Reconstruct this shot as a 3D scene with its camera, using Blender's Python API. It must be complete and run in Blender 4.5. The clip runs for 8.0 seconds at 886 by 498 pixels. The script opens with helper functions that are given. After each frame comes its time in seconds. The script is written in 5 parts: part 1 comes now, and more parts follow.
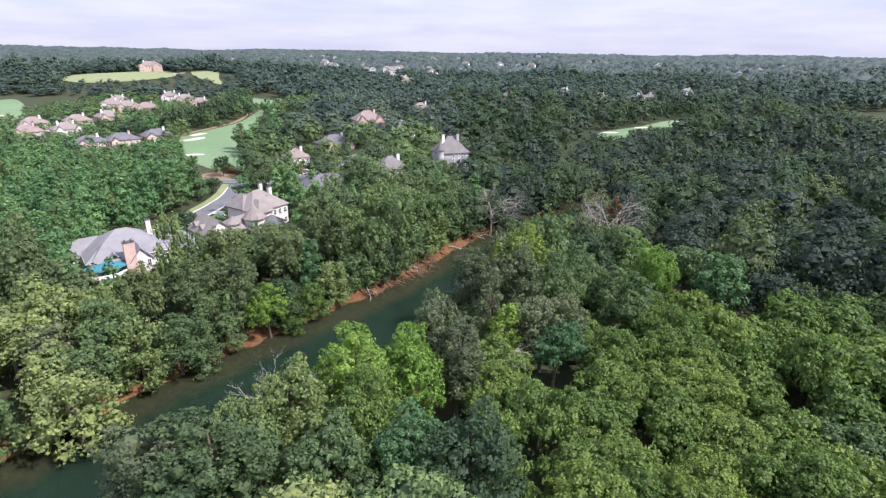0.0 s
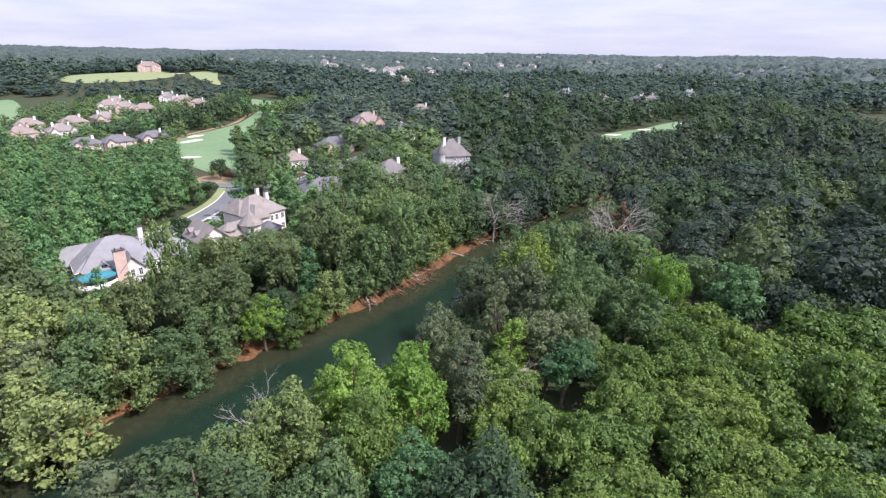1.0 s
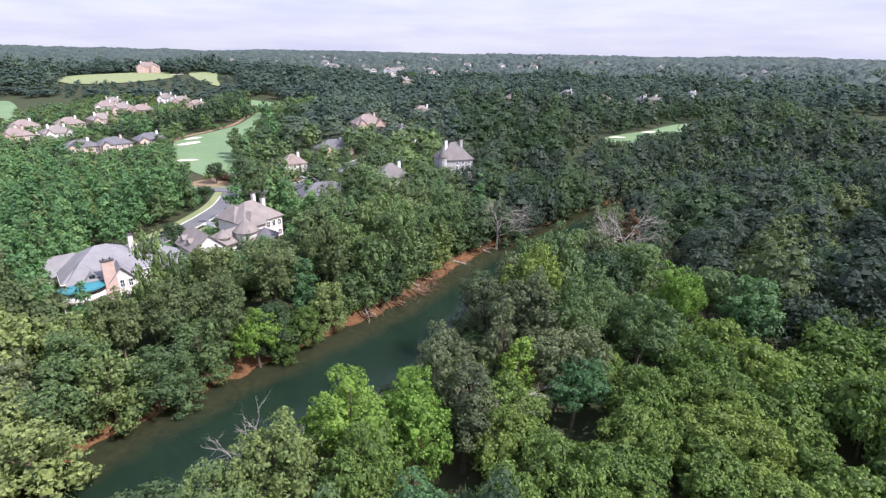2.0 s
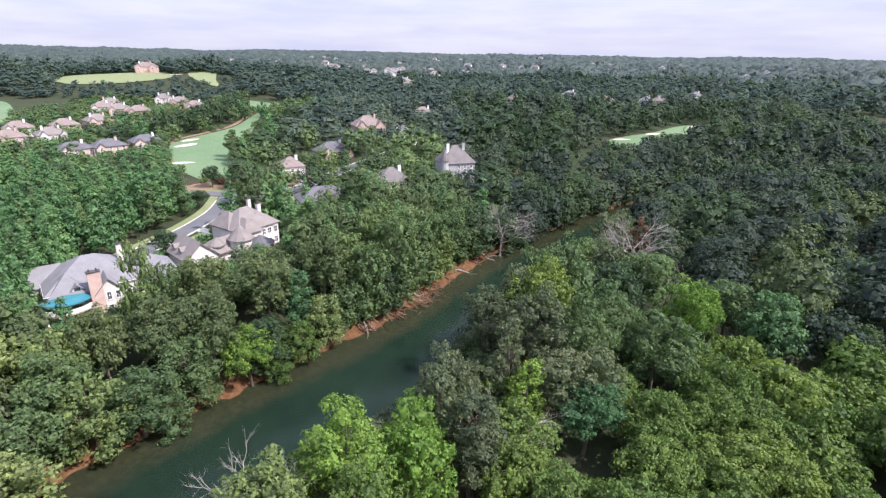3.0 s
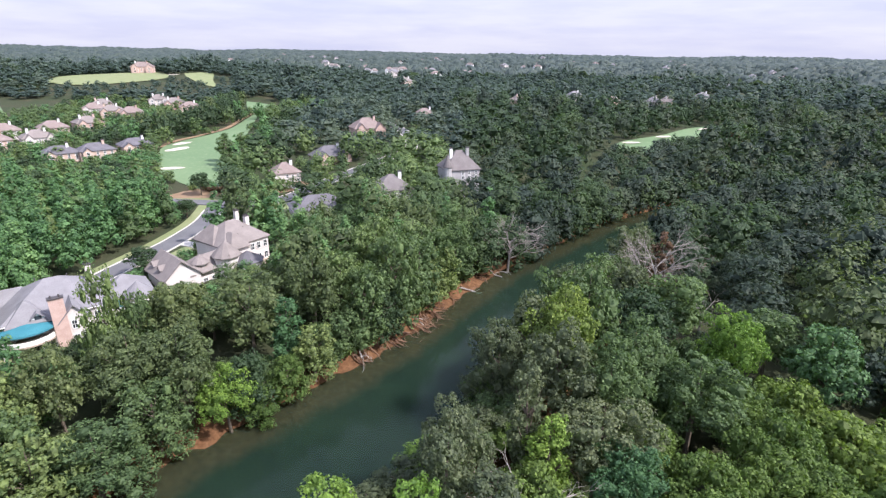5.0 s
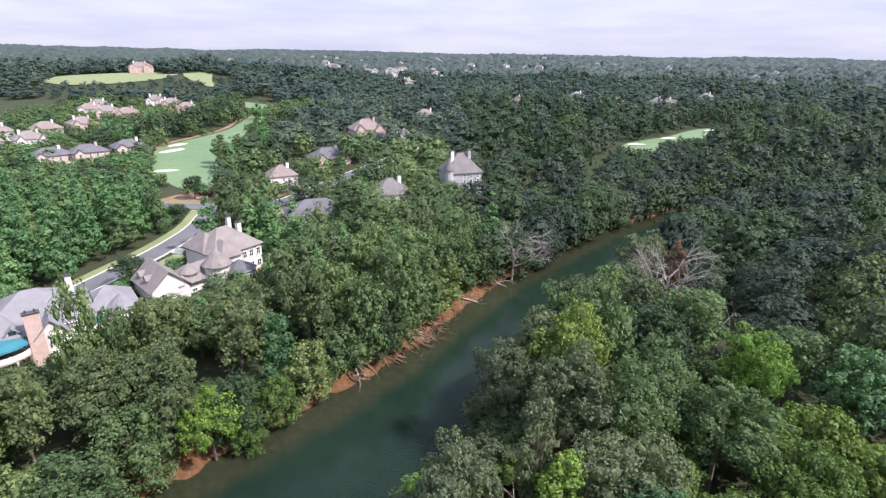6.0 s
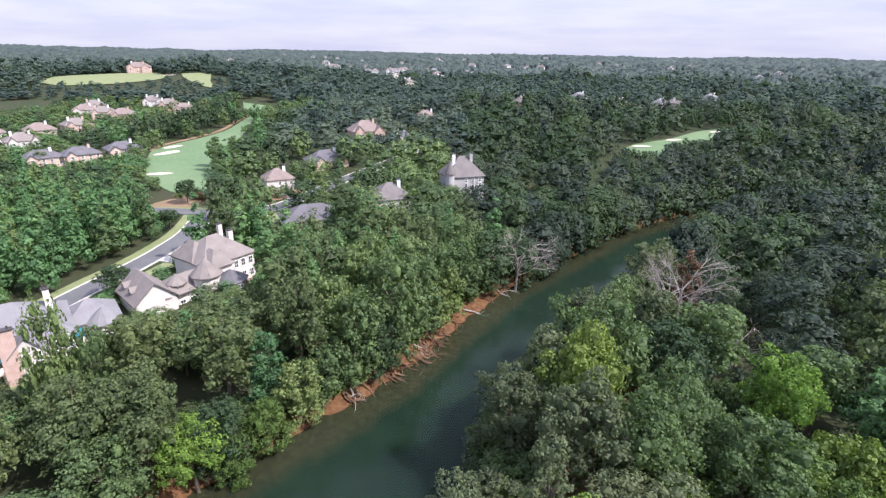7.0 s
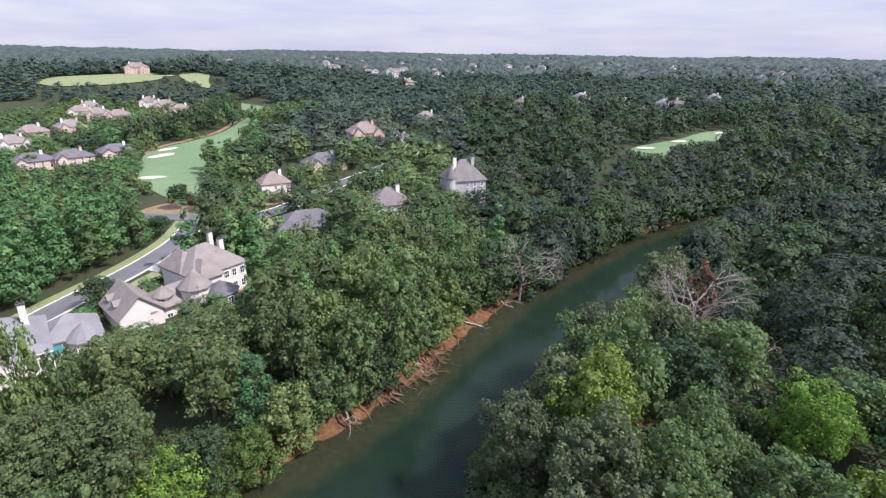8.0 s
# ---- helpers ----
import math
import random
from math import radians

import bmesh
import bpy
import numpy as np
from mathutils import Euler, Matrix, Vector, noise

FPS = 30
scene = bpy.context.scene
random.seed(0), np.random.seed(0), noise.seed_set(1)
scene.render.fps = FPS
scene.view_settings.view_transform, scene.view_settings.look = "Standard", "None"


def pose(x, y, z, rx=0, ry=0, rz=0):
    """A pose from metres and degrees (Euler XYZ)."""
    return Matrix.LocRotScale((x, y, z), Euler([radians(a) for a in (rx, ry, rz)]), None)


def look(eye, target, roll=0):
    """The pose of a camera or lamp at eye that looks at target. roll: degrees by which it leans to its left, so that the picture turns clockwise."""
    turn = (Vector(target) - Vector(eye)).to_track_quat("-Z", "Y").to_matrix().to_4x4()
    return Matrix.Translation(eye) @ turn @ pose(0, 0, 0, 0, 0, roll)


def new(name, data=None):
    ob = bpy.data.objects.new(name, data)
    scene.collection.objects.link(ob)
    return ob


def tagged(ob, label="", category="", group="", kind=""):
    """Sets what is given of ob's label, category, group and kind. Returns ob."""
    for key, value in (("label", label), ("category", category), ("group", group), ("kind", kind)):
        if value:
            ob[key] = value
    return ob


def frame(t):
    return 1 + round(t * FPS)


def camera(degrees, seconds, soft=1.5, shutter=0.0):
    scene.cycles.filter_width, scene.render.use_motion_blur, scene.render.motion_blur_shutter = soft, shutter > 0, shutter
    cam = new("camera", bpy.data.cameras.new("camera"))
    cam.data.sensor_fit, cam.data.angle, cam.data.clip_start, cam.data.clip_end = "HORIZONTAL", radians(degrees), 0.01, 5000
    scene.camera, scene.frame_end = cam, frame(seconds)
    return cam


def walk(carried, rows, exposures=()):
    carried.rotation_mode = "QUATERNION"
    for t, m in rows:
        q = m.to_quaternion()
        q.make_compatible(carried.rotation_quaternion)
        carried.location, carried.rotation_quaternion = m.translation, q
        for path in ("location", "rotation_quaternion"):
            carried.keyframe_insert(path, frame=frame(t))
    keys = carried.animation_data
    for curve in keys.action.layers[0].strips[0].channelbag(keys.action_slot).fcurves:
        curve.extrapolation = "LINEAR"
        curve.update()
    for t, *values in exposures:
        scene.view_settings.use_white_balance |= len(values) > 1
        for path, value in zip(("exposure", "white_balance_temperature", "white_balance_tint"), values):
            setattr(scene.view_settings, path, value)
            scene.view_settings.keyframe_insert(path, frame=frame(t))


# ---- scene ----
cam = camera(80.0, 8.0, soft=1.3)
# seconds, eye, yaw, pitch, roll
PATH = [
    (0.0, 0.00, 0.00, 65.00, 0.00, -20.21, -0.70),
    (0.5, -0.28, 2.65, 65.17, -0.00, -20.20, -0.74),
    (1.0, -0.60, 5.47, 65.35, 0.00, -20.17, -0.77),
    (1.5, -0.83, 8.52, 65.55, 0.05, -20.14, -0.80),
    (2.0, -1.07, 11.74, 65.75, 0.09, -20.13, -0.82),
    (3.5, -1.84, 21.96, 66.21, 0.18, -20.13, -0.91),
    (4.0, -2.08, 25.57, 66.27, 0.21, -20.14, -0.91),
    (4.5, -2.28, 29.28, 66.23, 0.23, -20.17, -0.87),
    (6.0, -2.62, 40.53, 65.85, 0.36, -20.14, -0.90),
    (6.5, -2.67, 44.18, 65.78, 0.40, -20.13, -0.90),
    (7.0, -2.66, 47.78, 65.78, 0.45, -20.12, -0.90),
    (7.5, -2.73, 51.38, 65.78, 0.47, -20.10, -0.88),
    (8.0, -2.72, 54.93, 65.77, 0.50, -20.11, -0.84),
]
walk(cam, [(t, pose(x, y, z, 90 + pitch, roll, yaw)) for t, x, y, z, yaw, pitch, roll in PATH], [(0.0, 0.5, 6030, 17), (7.8, 0.48, 6030, 17), (8.0, 0.32, 6030, 17)])

# ---- sky and sun ----
SUN_AZ, SUN_EL = radians(112), radians(50)  # clockwise from +y, and above the horizon
world = bpy.data.worlds.new("sky")
scene.world = world
world.use_nodes = True
wt = world.node_tree
wt.nodes.clear()
w_out = wt.nodes.new("ShaderNodeOutputWorld")
w_bg = wt.nodes.new("ShaderNodeBackground")
w_sky = wt.nodes.new("ShaderNodeTexSky")
w_sky.sky_type = "NISHITA"
w_sky.sun_disc = False
w_sky.sun_elevation = SUN_EL
w_sky.sun_rotation = SUN_AZ
w_sky.air_density, w_sky.dust_density, w_sky.ozone_density = 1.2, 1.6, 1.0
w_bg.inputs["Strength"].default_value = 0.11
# a layer of thin white cloud over the whole sky, thicker in long flat banks
w_tc = wt.nodes.new("ShaderNodeTexCoord")
w_map = wt.nodes.new("ShaderNodeMapping")
w_map.inputs["Scale"].default_value = (3.0, 3.0, 22.0)
w_noise = wt.nodes.new("ShaderNodeTexNoise")
w_noise.inputs["Scale"].default_value = 1.6
w_noise.inputs["Detail"].default_value = 6.0
w_noise.inputs["Roughness"].default_value = 0.55
w_ramp = wt.nodes.new("ShaderNodeValToRGB")
w_ramp.color_ramp.elements[0].position, w_ramp.color_ramp.elements[0].color = 0.36, (5.0, 5.1, 6.3, 1)
w_ramp.color_ramp.elements[1].position, w_ramp.color_ramp.elements[1].color = 0.62, (6.0, 6.0, 6.6, 1)
w_mix = wt.nodes.new("ShaderNodeMix")
w_mix.data_type = "RGBA"
w_mix.inputs["Factor"].default_value = 0.82
wt.links.new(w_tc.outputs["Generated"], w_map.inputs["Vector"])
wt.links.new(w_map.outputs["Vector"], w_noise.inputs["Vector"])
wt.links.new(w_noise.outputs["Fac"], w_ramp.inputs["Fac"])
wt.links.new(w_sky.outputs["Color"], w_mix.inputs["A"])
wt.links.new(w_ramp.outputs["Color"], w_mix.inputs["B"])
# the cloud layer is thinner and brighter overhead than along the horizon
w_sep = wt.nodes.new("ShaderNodeSeparateXYZ")
wt.links.new(w_tc.outputs["Generated"], w_sep.inputs[0])
w_high = wt.nodes.new("ShaderNodeMapRange")
for key, value in (("From Min", 0.12), ("From Max", 0.6), ("To Min", 1.0), ("To Max", 2.1)):
    w_high.inputs[key].default_value = value
wt.links.new(w_sep.outputs["Z"], w_high.inputs["Value"])
w_lift = wt.nodes.new("ShaderNodeVectorMath")
w_lift.operation = "SCALE"
wt.links.new(w_mix.outputs["Result"], w_lift.inputs[0])
wt.links.new(w_high.outputs["Result"], w_lift.inputs["Scale"])
w_open = wt.nodes.new("ShaderNodeMapRange")
for key, value in (("From Min", 0.12), ("From Max", 0.6), ("To Min", 0.82), ("To Max", 0.38)):
    w_open.inputs[key].default_value = value
wt.links.new(w_sep.outputs["Z"], w_open.inputs["Value"])
wt.links.new(w_open.outputs["Result"], w_mix.inputs["Factor"])
wt.links.new(w_lift.outputs["Vector"], w_bg.inputs["Color"])
wt.links.new(w_bg.outputs["Background"], w_out.inputs["Surface"])

sun = new("sun", bpy.data.lights.new("sun", "SUN"))
sun.data.energy, sun.data.angle, sun.data.color = 4.9, radians(0.6), (1.0, 0.95, 0.86)
sun_dir = Vector((math.sin(SUN_AZ) * math.cos(SUN_EL), math.cos(SUN_AZ) * math.cos(SUN_EL), math.sin(SUN_EL)))
sun.matrix_world = look(sun_dir * 300, (0, 0, 0))

# ---- materials ----
def material(name, rough=0.8, spec=0.3, metal=0.0):
    """A node material: returns it with its tree and its principled node."""
    m = bpy.data.materials.new(name)
    m.use_nodes = True
    b = m.node_tree.nodes["Principled BSDF"]
    b.inputs["Roughness"].default_value = rough
    b.inputs["Specular IOR Level"].default_value = spec
    b.inputs["Metallic"].default_value = metal
    return m, m.node_tree, b


def noise_node(nt, scale, detail=4.0, rough=0.6, space="Object"):
    tc = nt.nodes.new("ShaderNodeTexCoord")
    n = nt.nodes.new("ShaderNodeTexNoise")
    n.inputs["Scale"].default_value = scale
    n.inputs["Detail"].default_value = detail
    n.inputs["Roughness"].default_value = rough
    nt.links.new(tc.outputs[space], n.inputs["Vector"])
    return n.outputs["Fac"]


def ramp_node(nt, fac, *stops):
    r = nt.nodes.new("ShaderNodeValToRGB")
    e = r.color_ramp.elements
    while len(e) < len(stops):
        e.new(0.5)
    for el, (p, c) in zip(e, stops):
        el.position, el.color = p, (*c, 1)
    nt.links.new(fac, r.inputs["Fac"])
    return r.outputs["Color"]


def blend(nt, kind, fac, a, b):
    m = nt.nodes.new("ShaderNodeMix")
    m.data_type, m.blend_type = "RGBA", kind
    for key, v in (("Factor", fac), ("A", a), ("B", b)):
        if isinstance(v, (int, float)):
            m.inputs[key].default_value = v
        elif isinstance(v, tuple):
            m.inputs[key].default_value = (*v, 1)
        else:
            nt.links.new(v, m.inputs[key])
    return m.outputs["Result"]


def bump(nt, b, fac, strength, dist):
    n = nt.nodes.new("ShaderNodeBump")
    n.inputs["Strength"].default_value = strength
    n.inputs["Distance"].default_value = dist
    nt.links.new(fac, n.inputs["Height"])
    nt.links.new(n.outputs["Normal"], b.inputs["Normal"])


def two_tone(name, c1, c2, c3, big, small, rough=0.8, relief=0.2, depth=0.02, spec=0.3):
    """Colour from a coarse noise between c1 and c2, flecked with c3 by a fine one."""
    m, nt, b = material(name, rough, spec)
    base = ramp_node(nt, noise_node(nt, big), (0.35, c1), (0.65, c2))
    fine = noise_node(nt, small, 6)
    fleck = nt.nodes.new("ShaderNodeMapRange")
    fleck.inputs["From Min"].default_value, fleck.inputs["From Max"].default_value = 0.52, 0.72
    nt.links.new(fine, fleck.inputs["Value"])
    nt.links.new(blend(nt, "MIX", fleck.outputs["Result"], base, c3), b.inputs["Base Color"])
    bump(nt, b, fine, relief, depth)
    return m


def foliage(name, dark, light, accent, glow=0.36, fleck=1.0):
    """Leaves: the tone attribute sets the tree's own hue, the island's random number the leaf's."""
    m, nt, b = material(name, 0.62, 0.25)
    at = nt.nodes.new("ShaderNodeAttribute")
    at.attribute_name = "tone"
    info = nt.nodes.new("ShaderNodeObjectInfo")
    add = nt.nodes.new("ShaderNodeMath")
    add.operation = "ADD"
    nt.links.new(at.outputs["Fac"], add.inputs[0])
    nt.links.new(info.outputs["Random"], add.inputs[1])
    fr = nt.nodes.new("ShaderNodeMath")
    fr.operation = "FRACT"
    nt.links.new(add.outputs[0], fr.inputs[0])
    hue = ramp_node(nt, fr.outputs[0], (0.0, dark), (0.7, light), (1.0, accent))
    geo = nt.nodes.new("ShaderNodeNewGeometry")
    leaf = ramp_node(nt, geo.outputs["Random Per Island"], (0.0, (1 - 0.38 * fleck, 1 - 0.36 * fleck, 1 - 0.32 * fleck)), (1.0, (1 + 0.40 * fleck, 1 + 0.36 * fleck, 1 + 0.22 * fleck)))
    col = blend(nt, "MULTIPLY", 1.0, hue, leaf)
    patch = ramp_node(nt, noise_node(nt, 0.35, 3), (0.3, (0.8, 0.84, 0.8)), (0.7, (1.18, 1.14, 1.05)))
    col = blend(nt, "MULTIPLY", 1.0, col, patch)
    nt.links.new(col, b.inputs["Base Color"])
    tr = nt.nodes.new("ShaderNodeBsdfTranslucent")
    nt.links.new(blend(nt, "MULTIPLY", 1.0, col, (1.1, 1.25, 0.6)), tr.inputs["Color"])
    mx = nt.nodes.new("ShaderNodeMixShader")
    mx.inputs["Fac"].default_value = glow
    nt.links.new(b.outputs["BSDF"], mx.inputs[1])
    nt.links.new(tr.outputs["BSDF"], mx.inputs[2])
    nt.links.new(mx.outputs["Shader"], nt.nodes["Material Output"].inputs["Surface"])
    return m


LEAF = {
    "green": foliage("leaf_green", (0.082, 0.130, 0.060), (0.112, 0.166, 0.073), (0.145, 0.200, 0.082)),
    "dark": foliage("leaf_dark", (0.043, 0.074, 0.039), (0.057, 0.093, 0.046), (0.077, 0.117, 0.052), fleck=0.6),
    "grey": foliage("leaf_grey", (0.092, 0.116, 0.070), (0.112, 0.138, 0.080), (0.134, 0.160, 0.092)),
    "lime": foliage("leaf_lime", (0.130, 0.225, 0.046), (0.160, 0.255, 0.056), (0.190, 0.275, 0.062)),
    "teal": foliage("leaf_teal", (0.066, 0.138, 0.066), (0.082, 0.160, 0.074), (0.100, 0.178, 0.080)),
    "olive": foliage("leaf_olive", (0.148, 0.198, 0.077), (0.185, 0.232, 0.093), (0.218, 0.258, 0.106)),
    "fresh": foliage("leaf_fresh", (0.090, 0.146, 0.042), (0.122, 0.182, 0.050), (0.158, 0.215, 0.056)),
    "poplar": foliage("leaf_poplar", (0.091, 0.181, 0.082), (0.114, 0.214, 0.094), (0.146, 0.246, 0.106)),
    # far: haze of distance put into the leaf colour, bluer and flatter
    "far": foliage("leaf_far_haze", (0.062, 0.086, 0.086), (0.080, 0.106, 0.102), (0.104, 0.130, 0.114), fleck=0.3),
    "oak": foliage("leaf_oak", (0.084, 0.116, 0.056), (0.104, 0.138, 0.064), (0.124, 0.156, 0.070)),
    # deep: shade on the right-hand woods put into their leaf colour
    "deep": foliage("leaf_deep_shade", (0.036, 0.056, 0.044), (0.052, 0.076, 0.055), (0.082, 0.110, 0.066), fleck=0.4),
    # hill: a bluish green with distance haze painted in
    "hill": foliage("leaf_hill_haze", (0.052, 0.080, 0.074), (0.076, 0.110, 0.094), (0.118, 0.152, 0.112), fleck=0.3),
    "red": foliage("leaf_red", (0.130, 0.082, 0.060), (0.155, 0.092, 0.068), (0.160, 0.115, 0.080)),
}
BARK = two_tone("bark", (0.10, 0.075, 0.055), (0.17, 0.135, 0.10), (0.24, 0.21, 0.17), 0.6, 6.0, 0.9, 0.5, 0.05)
PALE_WOOD = two_tone("dead_wood", (0.29, 0.255, 0.22), (0.39, 0.35, 0.31), (0.20, 0.17, 0.14), 0.8, 7.0, 0.9, 0.4, 0.03)
DRIFTWOOD = two_tone("driftwood", (0.15, 0.085, 0.050), (0.23, 0.14, 0.09), (0.10, 0.055, 0.036), 0.8, 7.0, 0.9, 0.4, 0.03)

# ---- the lie of the land ----
BANK = [(-190, -60), (-120, 10), (-90, 50), (-73, 71), (-57, 95), (-45, 110), (-25, 132), (-12, 148), (-1, 167),
        (16, 193), (37, 217), (67, 250), (118, 287), (165, 300), (235, 302), (340, 290)]
WIDTH = 33.0  # the river, from the clay bank across


def bank_frame(x, y):
    """Metres to the right of the clay bank's waterline (left: minus), for arrays of places."""
    best = np.full(np.shape(x), 1e9)
    sign = np.ones(np.shape(x))
    for (ax, ay), (bx, by) in zip(BANK, BANK[1:]):
        dx, dy = bx - ax, by - ay
        u = np.clip(((x - ax) * dx + (y - ay) * dy) / (dx * dx + dy * dy), 0, 1)
        d = np.hypot(x - ax - u * dx, y - ay - u * dy)
        s = np.sign(dy * (x - ax) - dx * (y - ay))
        near = d < best
        best = np.where(near, d, best)
        sign = np.where(near, s, sign)
    return best * sign


def smooth(e0, e1, v):
    t = np.clip((v - e0) / (e1 - e0), 0, 1)
    return t * t * (3 - 2 * t)


def wave(x, y, size, seed):
    """Gentle rolling of about +-1 by a few sines."""
    r = np.random.RandomState(seed)
    out = 0
    for k in range(5):
        a = r.uniform(0, 6.28)
        s = size * r.uniform(0.6, 1.5)
        out = out + np.sin((x * math.cos(a) + y * math.sin(a)) / s * 6.28 + r.uniform(0, 6.28))
    return out / 2.6


def height(x, y):
    x, y = np.asarray(x, float), np.asarray(y, float)
    d = bank_frame(x, y) + 0.9 * wave(x, y, 8, 31) * smooth(400, 250, np.hypot(x, y))
    left = -d
    right = d - WIDTH
    r = np.hypot(x, y)
    far = 2.5 * smooth(300, 520, r) + 10 * smooth(450, 950, r) + 14 * smooth(800, 1700, r) + 20 * smooth(1500, 3200, r)
    roll = wave(x, y, 420, 3) * 4.5 * smooth(350, 1200, r) + wave(x, y, 1300, 8) * 9 * smooth(900, 2600, r)
    zl = 1.7 * smooth(-0.5, 3.5, left) + 1.3 * smooth(3, 16, left) + 3.0 * smooth(15, 60, left) + 2.5 * smooth(80, 200, left)
    zr = 1.4 * smooth(-0.5, 4, right) + 0.8 * smooth(4, 30, right) + 3.0 * smooth(60, 260, right)
    hill = 20 * np.exp(-((x + 405) ** 2 + (y - 745) ** 2) / (2 * 140 ** 2))
    hill = hill + 9 * np.exp(-((x - 20) ** 2 + (y - 420) ** 2) / (2 * 110 ** 2))
    bed = -0.35 * smooth(0, 5, d) - 2.1 * smooth(4, 11, d) * smooth(0, 7, -right) - 0.1
    land = np.where(d < 0, zl, zr) + (far + roll + hill) * smooth(3, 75, np.where(d < 0, left, right))
    wet = (d > -0.5) & (right < 0.5)
    z = np.where(wet, bed, land)
    # the waterlines' own step, blended over half a metre
    k = smooth(0.0, 0.9, np.minimum(d + 0.5, -right + 0.5))
    return np.where(wet, land * 0 + (bed * k + (1 - k) * 0.25), z)


def spread(lo, hi, steps):
    """Grid lines: (start, end, spacing) stretches joined."""
    out = []
    for a, b, s in steps:
        n = max(1, int(round((b - a) / s)))
        out += [a + (b - a) * i / n for i in range(n)]
    return np.array(out + [hi])


def mesh_from(name, verts, faces, mat, smooth_faces=False):
    me = bpy.data.meshes.new(name)
    verts, faces = np.asarray(verts, np.float32), np.asarray(faces, np.int32)
    n, k = faces.shape
    me.vertices.add(len(verts))
    me.vertices.foreach_set("co", verts.ravel())
    me.loops.add(n * k)
    me.loops.foreach_set("vertex_index", faces.ravel())
    me.polygons.add(n)
    me.polygons.foreach_set("loop_start", np.arange(n, dtype=np.int32) * k)
    me.polygons.foreach_set("loop_total", np.full(n, k, np.int32))
    me.polygons.foreach_set("use_smooth", np.full(n, smooth_faces))
    me.update(calc_edges=True)
    me.materials.append(mat)
    return me


def grid_faces(nx, ny):
    i, j = np.meshgrid(np.arange(nx - 1), np.arange(ny - 1))
    a = (j * nx + i).ravel()
    return np.stack([a, a + 1, a + nx + 1, a + nx], 1)


def ground_material():
    m, nt, b = material("ground_soil", 0.95, 0.15)
    geo = nt.nodes.new("ShaderNodeNewGeometry")
    sep = nt.nodes.new("ShaderNodeSeparateXYZ")
    nt.links.new(geo.outputs["Position"], sep.inputs[0])
    grass = ramp_node(nt, noise_node(nt, 0.05, 5), (0.35, (0.036, 0.050, 0.022)), (0.62, (0.050, 0.052, 0.028)), (0.75, (0.070, 0.055, 0.032)))
    clay = ramp_node(nt, noise_node(nt, 0.9, 6), (0.3, (0.080, 0.040, 0.020)), (0.55, (0.145, 0.072, 0.034)), (0.8, (0.22, 0.132, 0.075)))
    silt = ramp_node(nt, noise_node(nt, 0.15, 4), (0.3, (0.016, 0.026, 0.018)), (0.7, (0.028, 0.042, 0.026)))
    up = nt.nodes.new("ShaderNodeMapRange")
    up.inputs["From Min"].default_value, up.inputs["From Max"].default_value = 1.35, 2.1
    nt.links.new(sep.outputs["Z"], up.inputs["Value"])
    low = nt.nodes.new("ShaderNodeMapRange")
    low.inputs["From Min"].default_value, low.inputs["From Max"].default_value = -1.7, -0.5
    nt.links.new(sep.outputs["Z"], low.inputs["Value"])
    col = blend(nt, "MIX", low.outputs["Result"], silt, clay)
    col = blend(nt, "MIX", up.outputs["Result"], col, grass)
    nt.links.new(col, b.inputs["Base Color"])
    bump(nt, b, noise_node(nt, 1.6, 8), 0.6, 0.25)
    return m


gx = spread(0, 4600, [(-4600, -1000, 120), (-1000, -240, 30), (-240, -110, 8), (-110, 150, 2.0), (150, 330, 6), (330, 1000, 30), (1000, 4600, 120)])
gy = spread(0, 4700, [(-900, -60, 60), (-60, 40, 8), (40, 310, 2.0), (310, 600, 8), (600, 1400, 30), (1400, 4700, 110)])
GX, GY = np.meshgrid(gx, gy)
ground = new("ground", mesh_from("ground", np.stack([GX.ravel(), GY.ravel(), height(GX, GY).ravel()], 1), grid_faces(len(gx), len(gy)), ground_material(), True))
GZ = height(GX, GY)


def hz(x, y):
    """The ground's height as the sheet has it."""
    i = min(max(int(np.searchsorted(gx, x)) - 1, 0), len(gx) - 2)
    j = min(max(int(np.searchsorted(gy, y)) - 1, 0), len(gy) - 2)
    u, v = (x - gx[i]) / (gx[i + 1] - gx[i]), (y - gy[j]) / (gy[j + 1] - gy[j])
    return float((GZ[j, i] * (1 - u) + GZ[j, i + 1] * u) * (1 - v) + (GZ[j + 1, i] * (1 - u) + GZ[j + 1, i + 1] * u) * v)


tagged(ground, "rolling ground of grass, leaf litter and red clay", "ground", kind="structure")


def strip(line, offset):
    """A polyline's points moved to its right by offset."""
    out = []
    for i, p in enumerate(line):
        a, b = line[max(i - 1, 0)], line[min(i + 1, len(line) - 1)]
        dx, dy = b[0] - a[0], b[1] - a[1]
        n = math.hypot(dx, dy)
        out.append((p[0] + dy / n * offset, p[1] - dx / n * offset))
    return out


def refine(line, step):
    """A smooth curve (Catmull-Rom) through a polyline's points."""
    P = [Vector(p) for p in line]
    P = [P[0] * 2 - P[1]] + P + [P[-1] * 2 - P[-2]]
    out = []
    for a, b, c, d in zip(P, P[1:], P[2:], P[3:]):
        n = max(1, int((c - b).length / step))
        for k in range(n):
            t = k / n
            q = 0.5 * ((2 * b) + (c - a) * t + (2 * a - 5 * b + 4 * c - d) * t * t + (3 * b - a - 3 * c + d) * t ** 3)
            out.append((q.x, q.y))
    return out + [tuple(line[-1])]


